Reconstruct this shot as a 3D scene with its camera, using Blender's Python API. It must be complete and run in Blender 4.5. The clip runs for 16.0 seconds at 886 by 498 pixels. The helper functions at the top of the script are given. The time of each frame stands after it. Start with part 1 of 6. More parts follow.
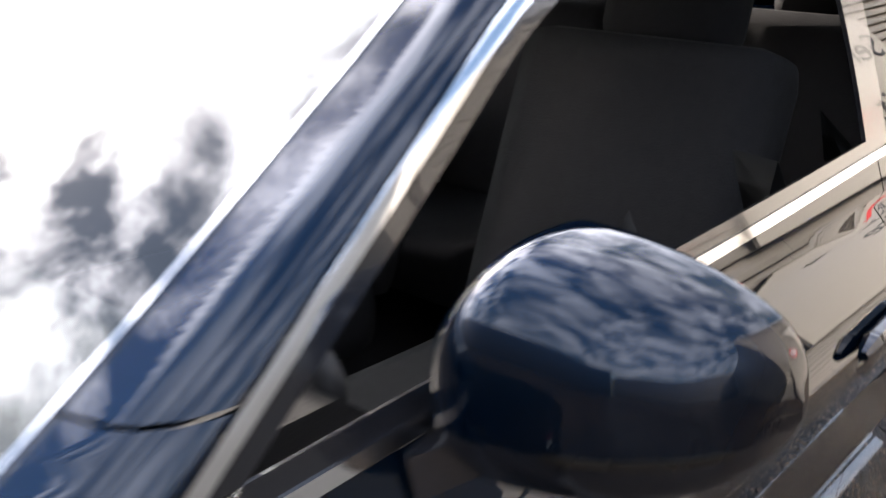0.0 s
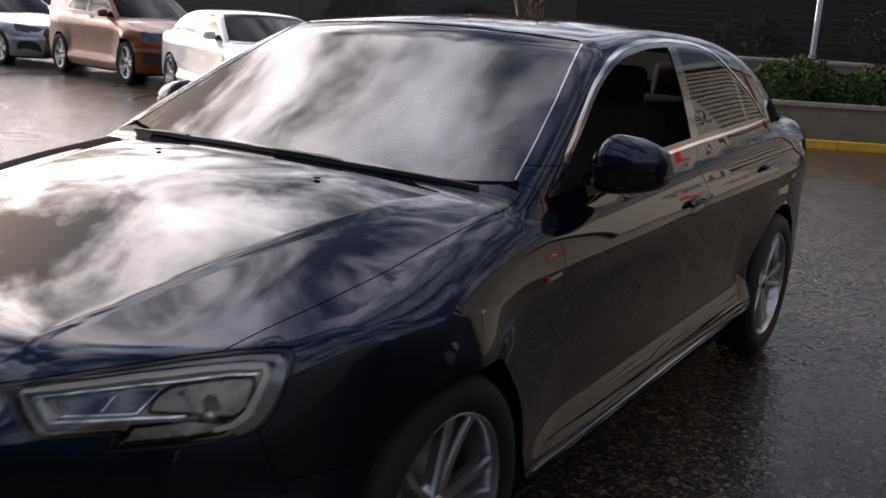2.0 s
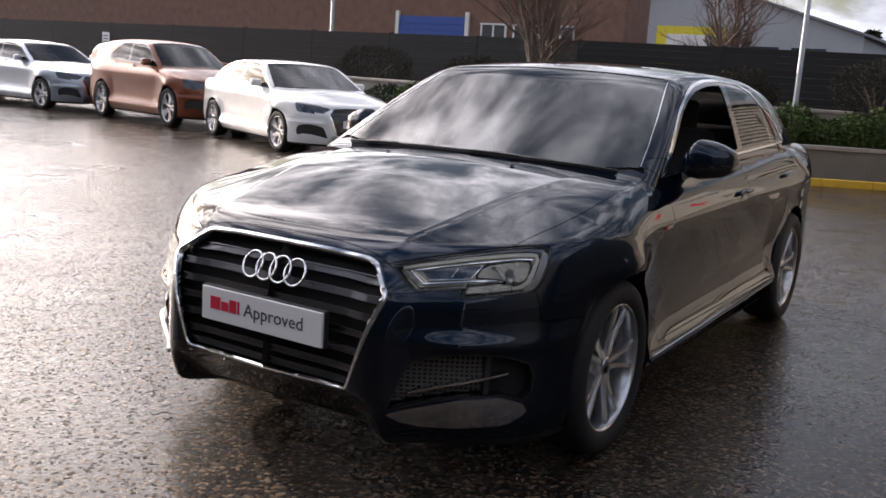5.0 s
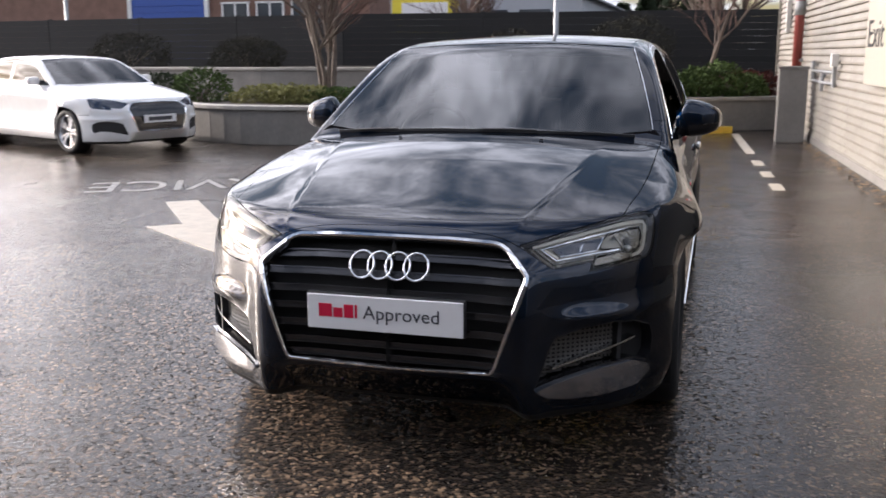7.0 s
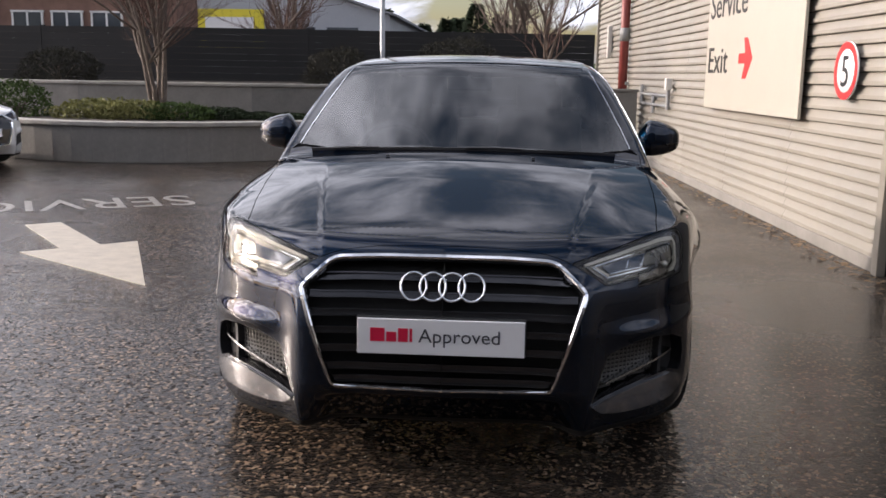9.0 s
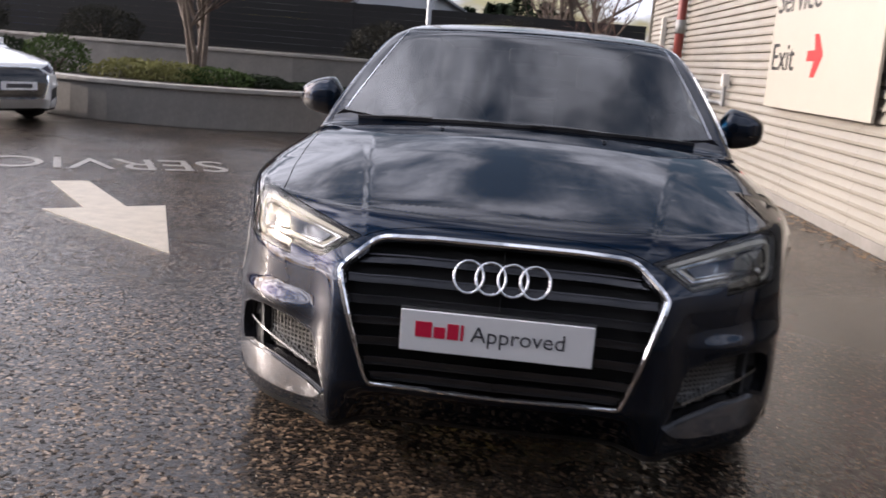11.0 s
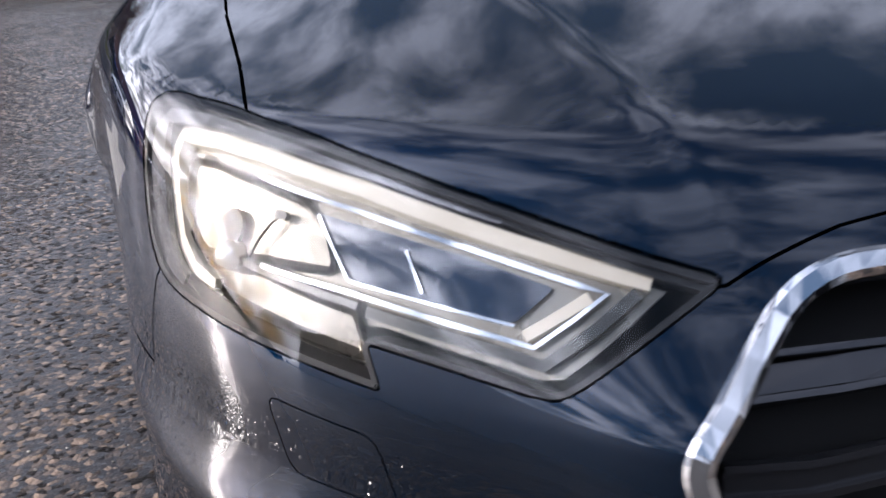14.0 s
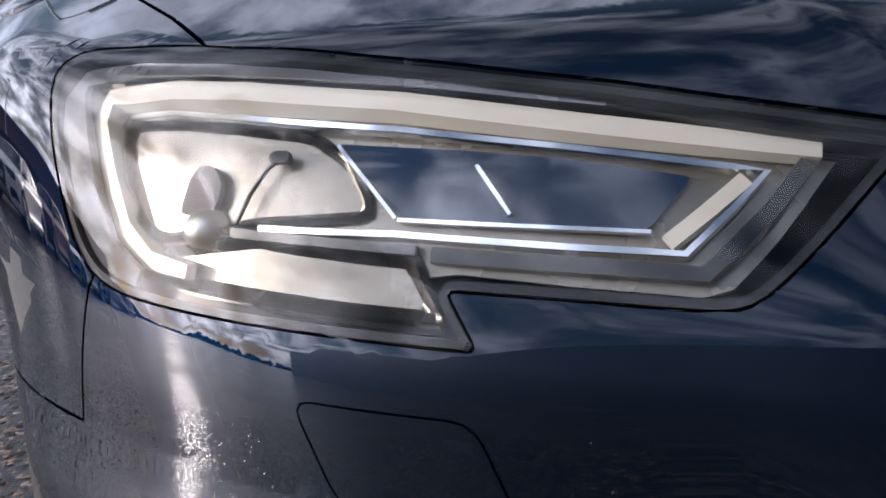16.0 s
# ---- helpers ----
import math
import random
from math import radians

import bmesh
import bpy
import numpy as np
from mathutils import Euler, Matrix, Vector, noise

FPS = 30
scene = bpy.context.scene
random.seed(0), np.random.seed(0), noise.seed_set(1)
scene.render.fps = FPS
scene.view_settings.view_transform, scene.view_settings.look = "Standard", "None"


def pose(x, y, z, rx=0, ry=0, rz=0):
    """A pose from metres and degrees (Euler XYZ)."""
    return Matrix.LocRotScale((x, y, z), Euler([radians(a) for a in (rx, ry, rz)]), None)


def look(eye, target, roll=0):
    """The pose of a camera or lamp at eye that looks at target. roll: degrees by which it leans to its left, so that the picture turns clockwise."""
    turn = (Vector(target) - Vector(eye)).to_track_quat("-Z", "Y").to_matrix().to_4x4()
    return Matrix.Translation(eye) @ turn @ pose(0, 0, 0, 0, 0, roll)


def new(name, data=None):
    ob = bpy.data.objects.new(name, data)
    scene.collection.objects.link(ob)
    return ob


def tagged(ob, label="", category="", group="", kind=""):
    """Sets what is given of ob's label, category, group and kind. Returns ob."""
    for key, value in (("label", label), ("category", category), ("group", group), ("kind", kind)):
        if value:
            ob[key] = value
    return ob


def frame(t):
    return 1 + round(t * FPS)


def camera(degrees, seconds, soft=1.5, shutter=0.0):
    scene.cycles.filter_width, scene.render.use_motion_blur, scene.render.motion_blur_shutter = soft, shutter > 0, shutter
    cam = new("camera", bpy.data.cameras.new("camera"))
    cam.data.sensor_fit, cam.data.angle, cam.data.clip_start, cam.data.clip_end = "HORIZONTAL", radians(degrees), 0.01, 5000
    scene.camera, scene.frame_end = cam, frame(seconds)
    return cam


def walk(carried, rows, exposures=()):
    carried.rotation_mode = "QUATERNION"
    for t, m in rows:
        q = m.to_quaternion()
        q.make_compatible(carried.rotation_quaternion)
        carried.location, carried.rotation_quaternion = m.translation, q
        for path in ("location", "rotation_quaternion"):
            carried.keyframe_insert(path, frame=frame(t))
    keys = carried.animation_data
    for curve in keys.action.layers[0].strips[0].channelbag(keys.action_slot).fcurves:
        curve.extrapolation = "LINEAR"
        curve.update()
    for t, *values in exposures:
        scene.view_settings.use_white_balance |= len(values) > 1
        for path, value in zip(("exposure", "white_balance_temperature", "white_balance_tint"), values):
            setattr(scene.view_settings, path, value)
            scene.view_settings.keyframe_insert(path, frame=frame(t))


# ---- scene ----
cam = camera(50.1, 16.0, 1.6, 0.4)
PATH = [
    (0, (1.163, 1.201, 1.287), (-0.067, 2.634, 0.63), 1.8),
    (0.2, (1.234, 1.014, 1.323), (-0.012, 2.436, 0.67), -0.3),
    (0.5, (1.379, 0.764, 1.332), (0.058, 2.174, 0.818), -5.2),
    (0.8, (1.513, 0.465, 1.338), (0.257, 1.95, 0.875), -4.3),
    (1, (1.593, 0.276, 1.355), (0.389, 1.808, 0.907), -2.9),
    (1.5, (1.745, -0.283, 1.401), (0.658, 1.325, 0.918), 1.7),
    (2, (1.872, -0.747, 1.381), (0.817, 0.886, 0.912), 3.5),
    (2.5, (1.961, -1.173, 1.387), (0.888, 0.457, 0.946), 5.0),
    (3, (1.984, -1.522, 1.438), (0.925, 0.117, 1.001), 6.6),
    (3.5, (2.153, -1.773, 1.399), (1.073, -0.141, 0.985), 7.6),
    (5.8, (1.800, -2.350, 1.304), (0.858, -0.625, 0.948), -0.5),
    (6, (1.675, -2.380, 1.308), (0.802, -0.629, 0.898), -1.0),
    (6.5, (1.343, -2.498, 1.317), (0.654, -0.676, 0.859), -1.3),
    (7, (0.984, -2.730, 1.309), (0.440, -0.848, 0.908), -0.3),
    (7.5, (0.686, -2.785, 1.317), (0.311, -0.859, 0.926), -0.8),
    (8, (0.444, -2.759, 1.315), (0.199, -0.810, 0.939), -0.8),
    (8.2, (0.364, -2.824, 1.325), (0.164, -0.866, 0.963), 0.0),
    (10.3, (0.127, -2.835, 1.262), (0.031, -0.871, 0.898), 1.0),
    (10.5, (0.142, -2.828, 1.259), (0.021, -0.866, 0.892), 1.5),
    (11, (0.067, -2.454, 1.231), (-0.115, -0.502, 0.835), 4.5),
    (11.5, (-0.037, -2.117, 1.217), (-0.301, -0.181, 0.789), 6.6),
    (12, (-0.254, -1.737, 1.205), (-0.449, 0.199, 0.742), 4.8),
    (12.5, (-0.392, -1.322, 1.154), (-0.483, 0.603, 0.621), 2.6),
    (13, (-0.518, -0.938, 1.118), (-0.462, 0.958, 0.487), 0.6),
    (13.5, (-0.576, -0.617, 1.051), (-0.457, 1.256, 0.36), -1.3),
    (13.7, (-0.584, -0.497, 1.03), (-0.459, 1.352, 0.278), -3.5),
    (14, (-0.626, -0.376, 0.968), (-0.447, 1.466, 0.209), -3.3),
    (14.5, (-0.695, -0.281, 0.869), (-0.345, 1.577, 0.219), -3.2),
    (15, (-0.717, -0.275, 0.803), (-0.292, 1.606, 0.272), -5.0),
    (15.5, (-0.728, -0.258, 0.81), (-0.229, 1.61, 0.296), -5.8),
    (16, (-0.759, -0.221, 0.8), (-0.166, 1.624, 0.309), -6.3),
]
walk(cam, [(t, look(eye, target, roll)) for t, eye, target, roll in PATH], [(0.0, 1.35, 6400, 16), (0.5, 0.0, 6400, 17), (1.0, -0.85, 6400, 17), (1.5, -1.1, 6400, 18), (2.0, -0.95, 6500, 19), (3.0, -0.5, 6700, 19), (6.0, -0.4, 6500, 18), (7.0, 0.0, 6400, 18), (8.0, -0.3, 6600, 18), (11.5, -0.2, 6400, 20), (12.2, 0.2, 6200, 20), (13.5, 0.25, 6000, 19), (14.5, -0.3, 5900, 19), (16.0, -0.5, 5900, 19)])

# ---------------------------------------------------------------- light
SUN_DIR = Vector((-0.935, 0.205, 0.29)).normalized()
SUN_EL = math.asin(SUN_DIR.z)
SUN_AZ = math.atan2(SUN_DIR.x, SUN_DIR.y)

sun = new("sun", bpy.data.lights.new("sun", "SUN"))
sun.data.energy, sun.data.angle, sun.data.color = 4.2, radians(0.5), (1.0, 0.91, 0.78)
sun.matrix_world = look((0, 0, 0), -SUN_DIR)
sun.location = (-30, 8, 12)


def build_world():
    """A low winter sun behind broken cloud that is brightest towards the sun."""
    w = bpy.data.worlds.new("sky")
    scene.world = w
    w.use_nodes = True
    nt = w.node_tree
    nt.nodes.clear()
    N, L = nt.nodes.new, nt.links.new
    out, bg, sky = N("ShaderNodeOutputWorld"), N("ShaderNodeBackground"), N("ShaderNodeTexSky")
    sky.sky_type, sky.sun_disc = "NISHITA", False
    sky.sun_elevation, sky.sun_rotation = SUN_EL, SUN_AZ
    sky.air_density, sky.dust_density = 1.2, 1.5
    tc, sep = N("ShaderNodeTexCoord"), N("ShaderNodeSeparateXYZ")
    L(tc.outputs["Generated"], sep.inputs[0])

    def m(op, a, b=0.0, c=0.0):
        n = N("ShaderNodeMath")
        n.operation = op
        for i, v in enumerate((a, b, c)):
            if isinstance(v, (int, float)):
                n.inputs[i].default_value = v
            else:
                L(v, n.inputs[i])
        return n.outputs[0]
    up = m("ADD", m("MAXIMUM", sep.outputs[2], 0.0), 0.45)
    com = N("ShaderNodeCombineXYZ")
    L(m("DIVIDE", sep.outputs[0], up), com.inputs[0])
    L(m("DIVIDE", sep.outputs[1], up), com.inputs[1])
    big, fine = N("ShaderNodeTexNoise"), N("ShaderNodeTexNoise")
    for n, s, d, r in ((big, 2.7, 6, 0.58), (fine, 6.0, 6, 0.56)):
        n.inputs["Scale"].default_value, n.inputs["Detail"].default_value, n.inputs["Roughness"].default_value = s, d, r
        n.inputs["Distortion"].default_value = 0.35
        L(com.outputs[0], n.inputs["Vector"])
    cover = m("ADD", m("MULTIPLY", big.outputs[0], 0.55), m("MULTIPLY", fine.outputs[0], 0.45))
    ramp = N("ShaderNodeValToRGB")
    ramp.color_ramp.elements[0].position, ramp.color_ramp.elements[1].position = 0.42, 0.54
    L(cover, ramp.inputs[0])
    dot = N("ShaderNodeVectorMath")
    dot.operation = "DOT_PRODUCT"
    dot.inputs[1].default_value = SUN_DIR
    L(tc.outputs["Generated"], dot.inputs[0])
    near = m("POWER", m("MAXIMUM", dot.outputs["Value"], 0.0), 4.0)
    glow = m("POWER", m("MAXIMUM", dot.outputs["Value"], 0.0), 26.0)
    level = m("ADD", m("MULTIPLY_ADD", near, 88.0, 11.0), m("MULTIPLY", glow, 90.0))
    bright = N("ShaderNodeMix")
    bright.data_type = "RGBA"
    bright.inputs[6].default_value, bright.inputs[7].default_value = (0.82, 0.89, 1.0, 1), (1.0, 0.92, 0.83, 1)
    L(near, bright.inputs[0])
    cloud = N("ShaderNodeVectorMath")
    cloud.operation = "SCALE"
    L(bright.outputs[2], cloud.inputs[0])
    L(m("MULTIPLY", level, m("MAXIMUM", m("MULTIPLY_ADD", fine.outputs[0], 4.2, -1.1), 0.25)), cloud.inputs["Scale"])
    mix = N("ShaderNodeMix")
    mix.data_type = "RGBA"
    L(m("MULTIPLY", ramp.outputs[0], 0.97), mix.inputs[0])
    dim = N("ShaderNodeVectorMath")
    dim.operation = "SCALE"
    dim.inputs["Scale"].default_value = 1.5
    L(sky.outputs[0], dim.inputs[0])
    L(dim.outputs[0], mix.inputs[6])
    L(cloud.outputs[0], mix.inputs[7])
    L(mix.outputs[2], bg.inputs[0])
    bg.inputs[1].default_value = 0.1
    L(bg.outputs[0], out.inputs[0])


build_world()

# ---------------------------------------------------------------- materials


def mat(name, color, rough=0.5, metal=0.0, vary=0.12, scale=6.0, bump=0.0, bump_scale=60.0, coat=0.0, spec=0.5,
        rough_vary=0.0, fleck=0.0, random_obj=0.0, transmission=0.0, stretch=None, tint=None):
    """Principled surface with colour variation at two scales, optional relief, wear in the gloss and a clear coat."""
    mt = bpy.data.materials.new(name)
    mt.use_nodes = True
    nt = mt.node_tree
    N, L = nt.nodes.new, nt.links.new
    p = nt.nodes["Principled BSDF"]
    p.inputs["Roughness"].default_value, p.inputs["Metallic"].default_value = rough, metal
    p.inputs["Coat Weight"].default_value, p.inputs["Coat Roughness"].default_value = coat, 0.02
    p.inputs["Specular IOR Level"].default_value = spec
    p.inputs["Transmission Weight"].default_value = transmission
    if tint:
        p.inputs["Specular Tint"].default_value = (*tint, 1)
    tc = N("ShaderNodeTexCoord")
    vec = tc.outputs["Object"]
    if stretch:
        mp = N("ShaderNodeMapping")
        mp.inputs["Scale"].default_value = stretch
        L(vec, mp.inputs[0])
        vec = mp.outputs[0]
    a, b = N("ShaderNodeTexNoise"), N("ShaderNodeTexNoise")
    for n, s, d in ((a, scale, 4), (b, scale * 9.0, 3)):
        n.inputs["Scale"].default_value, n.inputs["Detail"].default_value = s, d
        L(vec, n.inputs["Vector"])
    add = N("ShaderNodeMath")
    add.operation = "MULTIPLY_ADD"
    L(b.outputs[0], add.inputs[0])
    add.inputs[1].default_value = 0.5
    L(a.outputs[0], add.inputs[2])
    rng = N("ShaderNodeMapRange")
    rng.inputs["From Min"].default_value, rng.inputs["From Max"].default_value = 0.45, 1.05
    rng.inputs["To Min"].default_value, rng.inputs["To Max"].default_value = 1 - vary, 1 + vary
    L(add.outputs[0], rng.inputs[0])
    val = rng.outputs[0]
    if random_obj:
        oi, rr, mu = N("ShaderNodeObjectInfo"), N("ShaderNodeMapRange"), N("ShaderNodeMath")
        rr.inputs["To Min"].default_value, rr.inputs["To Max"].default_value = 1 - random_obj, 1 + random_obj
        L(oi.outputs["Random"], rr.inputs[0])
        mu.operation = "MULTIPLY"
        L(val, mu.inputs[0]), L(rr.outputs[0], mu.inputs[1])
        val = mu.outputs[0]
    sc = N("ShaderNodeVectorMath")
    sc.operation = "SCALE"
    sc.inputs[0].default_value = color
    L(val, sc.inputs["Scale"])
    L(sc.outputs[0], p.inputs["Base Color"])
    if rough_vary:
        r2 = N("ShaderNodeMapRange")
        r2.inputs["From Min"].default_value, r2.inputs["From Max"].default_value = 0.35, 0.65
        r2.inputs["To Min"].default_value, r2.inputs["To Max"].default_value = max(rough - rough_vary, 0.02), rough + rough_vary
        L(a.outputs[0], r2.inputs[0]), L(r2.outputs[0], p.inputs["Roughness"])
    if bump:
        n, bp = N("ShaderNodeTexNoise"), N("ShaderNodeBump")
        n.inputs["Scale"].default_value, n.inputs["Detail"].default_value = bump_scale, 4
        L(vec, n.inputs["Vector"])
        bp.inputs["Strength"].default_value, bp.inputs["Distance"].default_value = bump, 0.01
        L(n.outputs[0], bp.inputs["Height"]), L(bp.outputs[0], p.inputs["Normal"])
    return mt


def glass(name, tint, ior=1.5, rough=0.0):
    """Thin glazing: what is behind shows through the tint, and gloss grows towards the edge of sight."""
    mt = bpy.data.materials.new(name)
    mt.use_nodes = True
    nt = mt.node_tree
    nt.nodes.clear()
    N, L = nt.nodes.new, nt.links.new
    o, mx, tr, gl, fr = (N("ShaderNodeOutputMaterial"), N("ShaderNodeMixShader"), N("ShaderNodeBsdfTransparent"),
                         N("ShaderNodeBsdfGlossy"), N("ShaderNodeFresnel"))
    tr.inputs[0].default_value = (*tint, 1)
    gl.inputs["Roughness"].default_value = rough
    fr.inputs[0].default_value = ior
    L(fr.outputs[0], mx.inputs[0]), L(tr.outputs[0], mx.inputs[1]), L(gl.outputs[0], mx.inputs[2]), L(mx.outputs[0], o.inputs[0])
    return mt


def wet_asphalt():
    """Rain-wet tarmac: dark binder, pale and brown chippings, a film of water that leaves some patches rougher."""
    mt = bpy.data.materials.new("wet_asphalt")
    mt.use_nodes = True
    nt = mt.node_tree
    N, L = nt.nodes.new, nt.links.new
    p = nt.nodes["Principled BSDF"]
    tc = N("ShaderNodeTexCoord")
    v = tc.outputs["Object"]
    stones, tone, damp, fine, speck = (N("ShaderNodeTexVoronoi"), N("ShaderNodeTexNoise"), N("ShaderNodeTexNoise"),
                                       N("ShaderNodeTexNoise"), N("ShaderNodeTexVoronoi"))
    stones.inputs["Scale"].default_value = 78
    speck.inputs["Scale"].default_value = 42
    for n, s, d in ((tone, 1.3, 5), (damp, 0.55, 6), (fine, 160, 3)):
        n.inputs["Scale"].default_value, n.inputs["Detail"].default_value = s, d
    for n in (stones, tone, damp, fine, speck):
        L(v, n.inputs["Vector"])
    sep = N("ShaderNodeSeparateColor")
    L(stones.outputs["Color"], sep.inputs[0])
    ramp = N("ShaderNodeValToRGB")
    e = ramp.color_ramp.elements
    e[0].position, e[0].color = 0.0, (0.012, 0.0095, 0.008, 1)
    e[1].position, e[1].color = 1.0, (0.25, 0.18, 0.122, 1)
    for pos, c in ((0.48, (0.016, 0.014, 0.013, 1)), (0.80, (0.068, 0.049, 0.035, 1))):
        k = e.new(pos)
        k.color = c
    L(sep.outputs[0], ramp.inputs[0])
    mul = N("ShaderNodeMix")
    mul.data_type, mul.blend_type = "RGBA", "MULTIPLY"
    mul.inputs[0].default_value = 0.55
    tr = N("ShaderNodeValToRGB")
    tr.color_ramp.elements[0].position, tr.color_ramp.elements[1].position = 0.3, 0.7
    tr.color_ramp.elements[0].color, tr.color_ramp.elements[1].color = (0.5, 0.5, 0.5, 1), (1.3, 1.25, 1.2, 1)
    L(tone.outputs[0], tr.inputs[0])
    L(ramp.outputs[0], mul.inputs[6]), L(tr.outputs[0], mul.inputs[7])
    # base colour drops towards the wall: wet stone plus shade put into the colour
    shaded_stone, wet_shade = N("ShaderNodeVectorMath"), N("ShaderNodeMapRange")
    shaded_stone.operation = "SCALE"
    wet_shade.inputs["To Min"].default_value, wet_shade.inputs["To Max"].default_value = 1.1, 0.9
    L(mul.outputs[2], shaded_stone.inputs[0]), L(wet_shade.outputs[0], shaded_stone.inputs["Scale"]), L(shaded_stone.outputs[0], p.inputs["Base Color"])
    rr = N("ShaderNodeMapRange")
    rr.inputs["From Min"].default_value, rr.inputs["From Max"].default_value = 0.38, 0.62
    rr.inputs["To Min"].default_value, rr.inputs["To Max"].default_value = 0.22, 0.5
    L(damp.outputs[0], rr.inputs[0]), L(rr.outputs[0], p.inputs["Roughness"])
    p.inputs["Specular IOR Level"].default_value = 0.04
    p.inputs["Coat IOR"].default_value = 1.33
    # a closed water film along the wall; soaked stones are darkened for shade too
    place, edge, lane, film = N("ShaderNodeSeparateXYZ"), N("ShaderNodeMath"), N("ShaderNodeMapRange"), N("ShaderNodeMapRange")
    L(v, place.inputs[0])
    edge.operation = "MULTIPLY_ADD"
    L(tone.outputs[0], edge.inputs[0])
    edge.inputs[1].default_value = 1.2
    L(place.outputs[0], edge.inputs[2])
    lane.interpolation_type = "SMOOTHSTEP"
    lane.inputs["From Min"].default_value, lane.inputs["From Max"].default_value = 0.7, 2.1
    L(edge.outputs[0], lane.inputs[0]), L(lane.outputs[0], wet_shade.inputs[0])
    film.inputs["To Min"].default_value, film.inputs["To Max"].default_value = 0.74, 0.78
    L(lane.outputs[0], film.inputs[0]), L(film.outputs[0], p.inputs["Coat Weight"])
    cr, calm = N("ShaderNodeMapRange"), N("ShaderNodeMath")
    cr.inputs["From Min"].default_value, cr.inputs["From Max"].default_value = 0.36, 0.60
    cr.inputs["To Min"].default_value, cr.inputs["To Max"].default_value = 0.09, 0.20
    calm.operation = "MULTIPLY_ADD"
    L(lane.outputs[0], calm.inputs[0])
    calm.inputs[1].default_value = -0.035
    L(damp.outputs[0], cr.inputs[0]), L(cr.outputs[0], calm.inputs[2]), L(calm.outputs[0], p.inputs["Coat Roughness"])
    # every chipping lies at its own slant under the film of water; a few stand clear of it and lean more
    geo, slant, lean, tilt = N("ShaderNodeNewGeometry"), N("ShaderNodeVectorMath"), N("ShaderNodeVectorMath"), N("ShaderNodeVectorMath")
    slant.operation, lean.operation, tilt.operation = "SUBTRACT", "SCALE", "ADD"
    slant.inputs[1].default_value = (0.5, 0.5, 0.5)
    proud = N("ShaderNodeMapRange")
    proud.inputs["From Min"].default_value, proud.inputs["From Max"].default_value = 0.70, 1.0
    proud.inputs["To Min"].default_value, proud.inputs["To Max"].default_value = 0.10, 1.8
    sunk, dry = N("ShaderNodeMath"), N("ShaderNodeMapRange")
    dry.inputs["To Min"].default_value, dry.inputs["To Max"].default_value = 1.0, 0.14
    sunk.operation = "MULTIPLY"
    L(lane.outputs[0], dry.inputs[0]), L(dry.outputs[0], sunk.inputs[0]), L(proud.outputs[0], sunk.inputs[1])
    L(sep.outputs[1], proud.inputs[0]), L(sunk.outputs[0], lean.inputs["Scale"])
    L(stones.outputs["Color"], slant.inputs[0]), L(slant.outputs[0], lean.inputs[0])
    L(lean.outputs[0], tilt.inputs[0]), L(geo.outputs["Normal"], tilt.inputs[1])
    even = N("ShaderNodeVectorMath")
    even.operation = "NORMALIZE"
    L(tilt.outputs[0], even.inputs[0])
    ripple = N("ShaderNodeBump")
    L(even.outputs[0], ripple.inputs["Normal"])
    ripple.inputs["Strength"].default_value, ripple.inputs["Distance"].default_value = 0.25, 0.004
    L(stones.outputs["Distance"], ripple.inputs["Height"]), L(ripple.outputs[0], p.inputs["Coat Normal"])
    bp = N("ShaderNodeBump")
    bp.inputs["Strength"].default_value, bp.inputs["Distance"].default_value = 0.9, 0.008
    hh = N("ShaderNodeMath")
    hh.operation = "MULTIPLY_ADD"
    L(stones.outputs["Distance"], hh.inputs[0])
    hh.inputs[1].default_value = -0.8
    L(fine.outputs[0], hh.inputs[2])
    L(hh.outputs[0], bp.inputs["Height"]), L(bp.outputs[0], p.inputs["Normal"])
    return mt


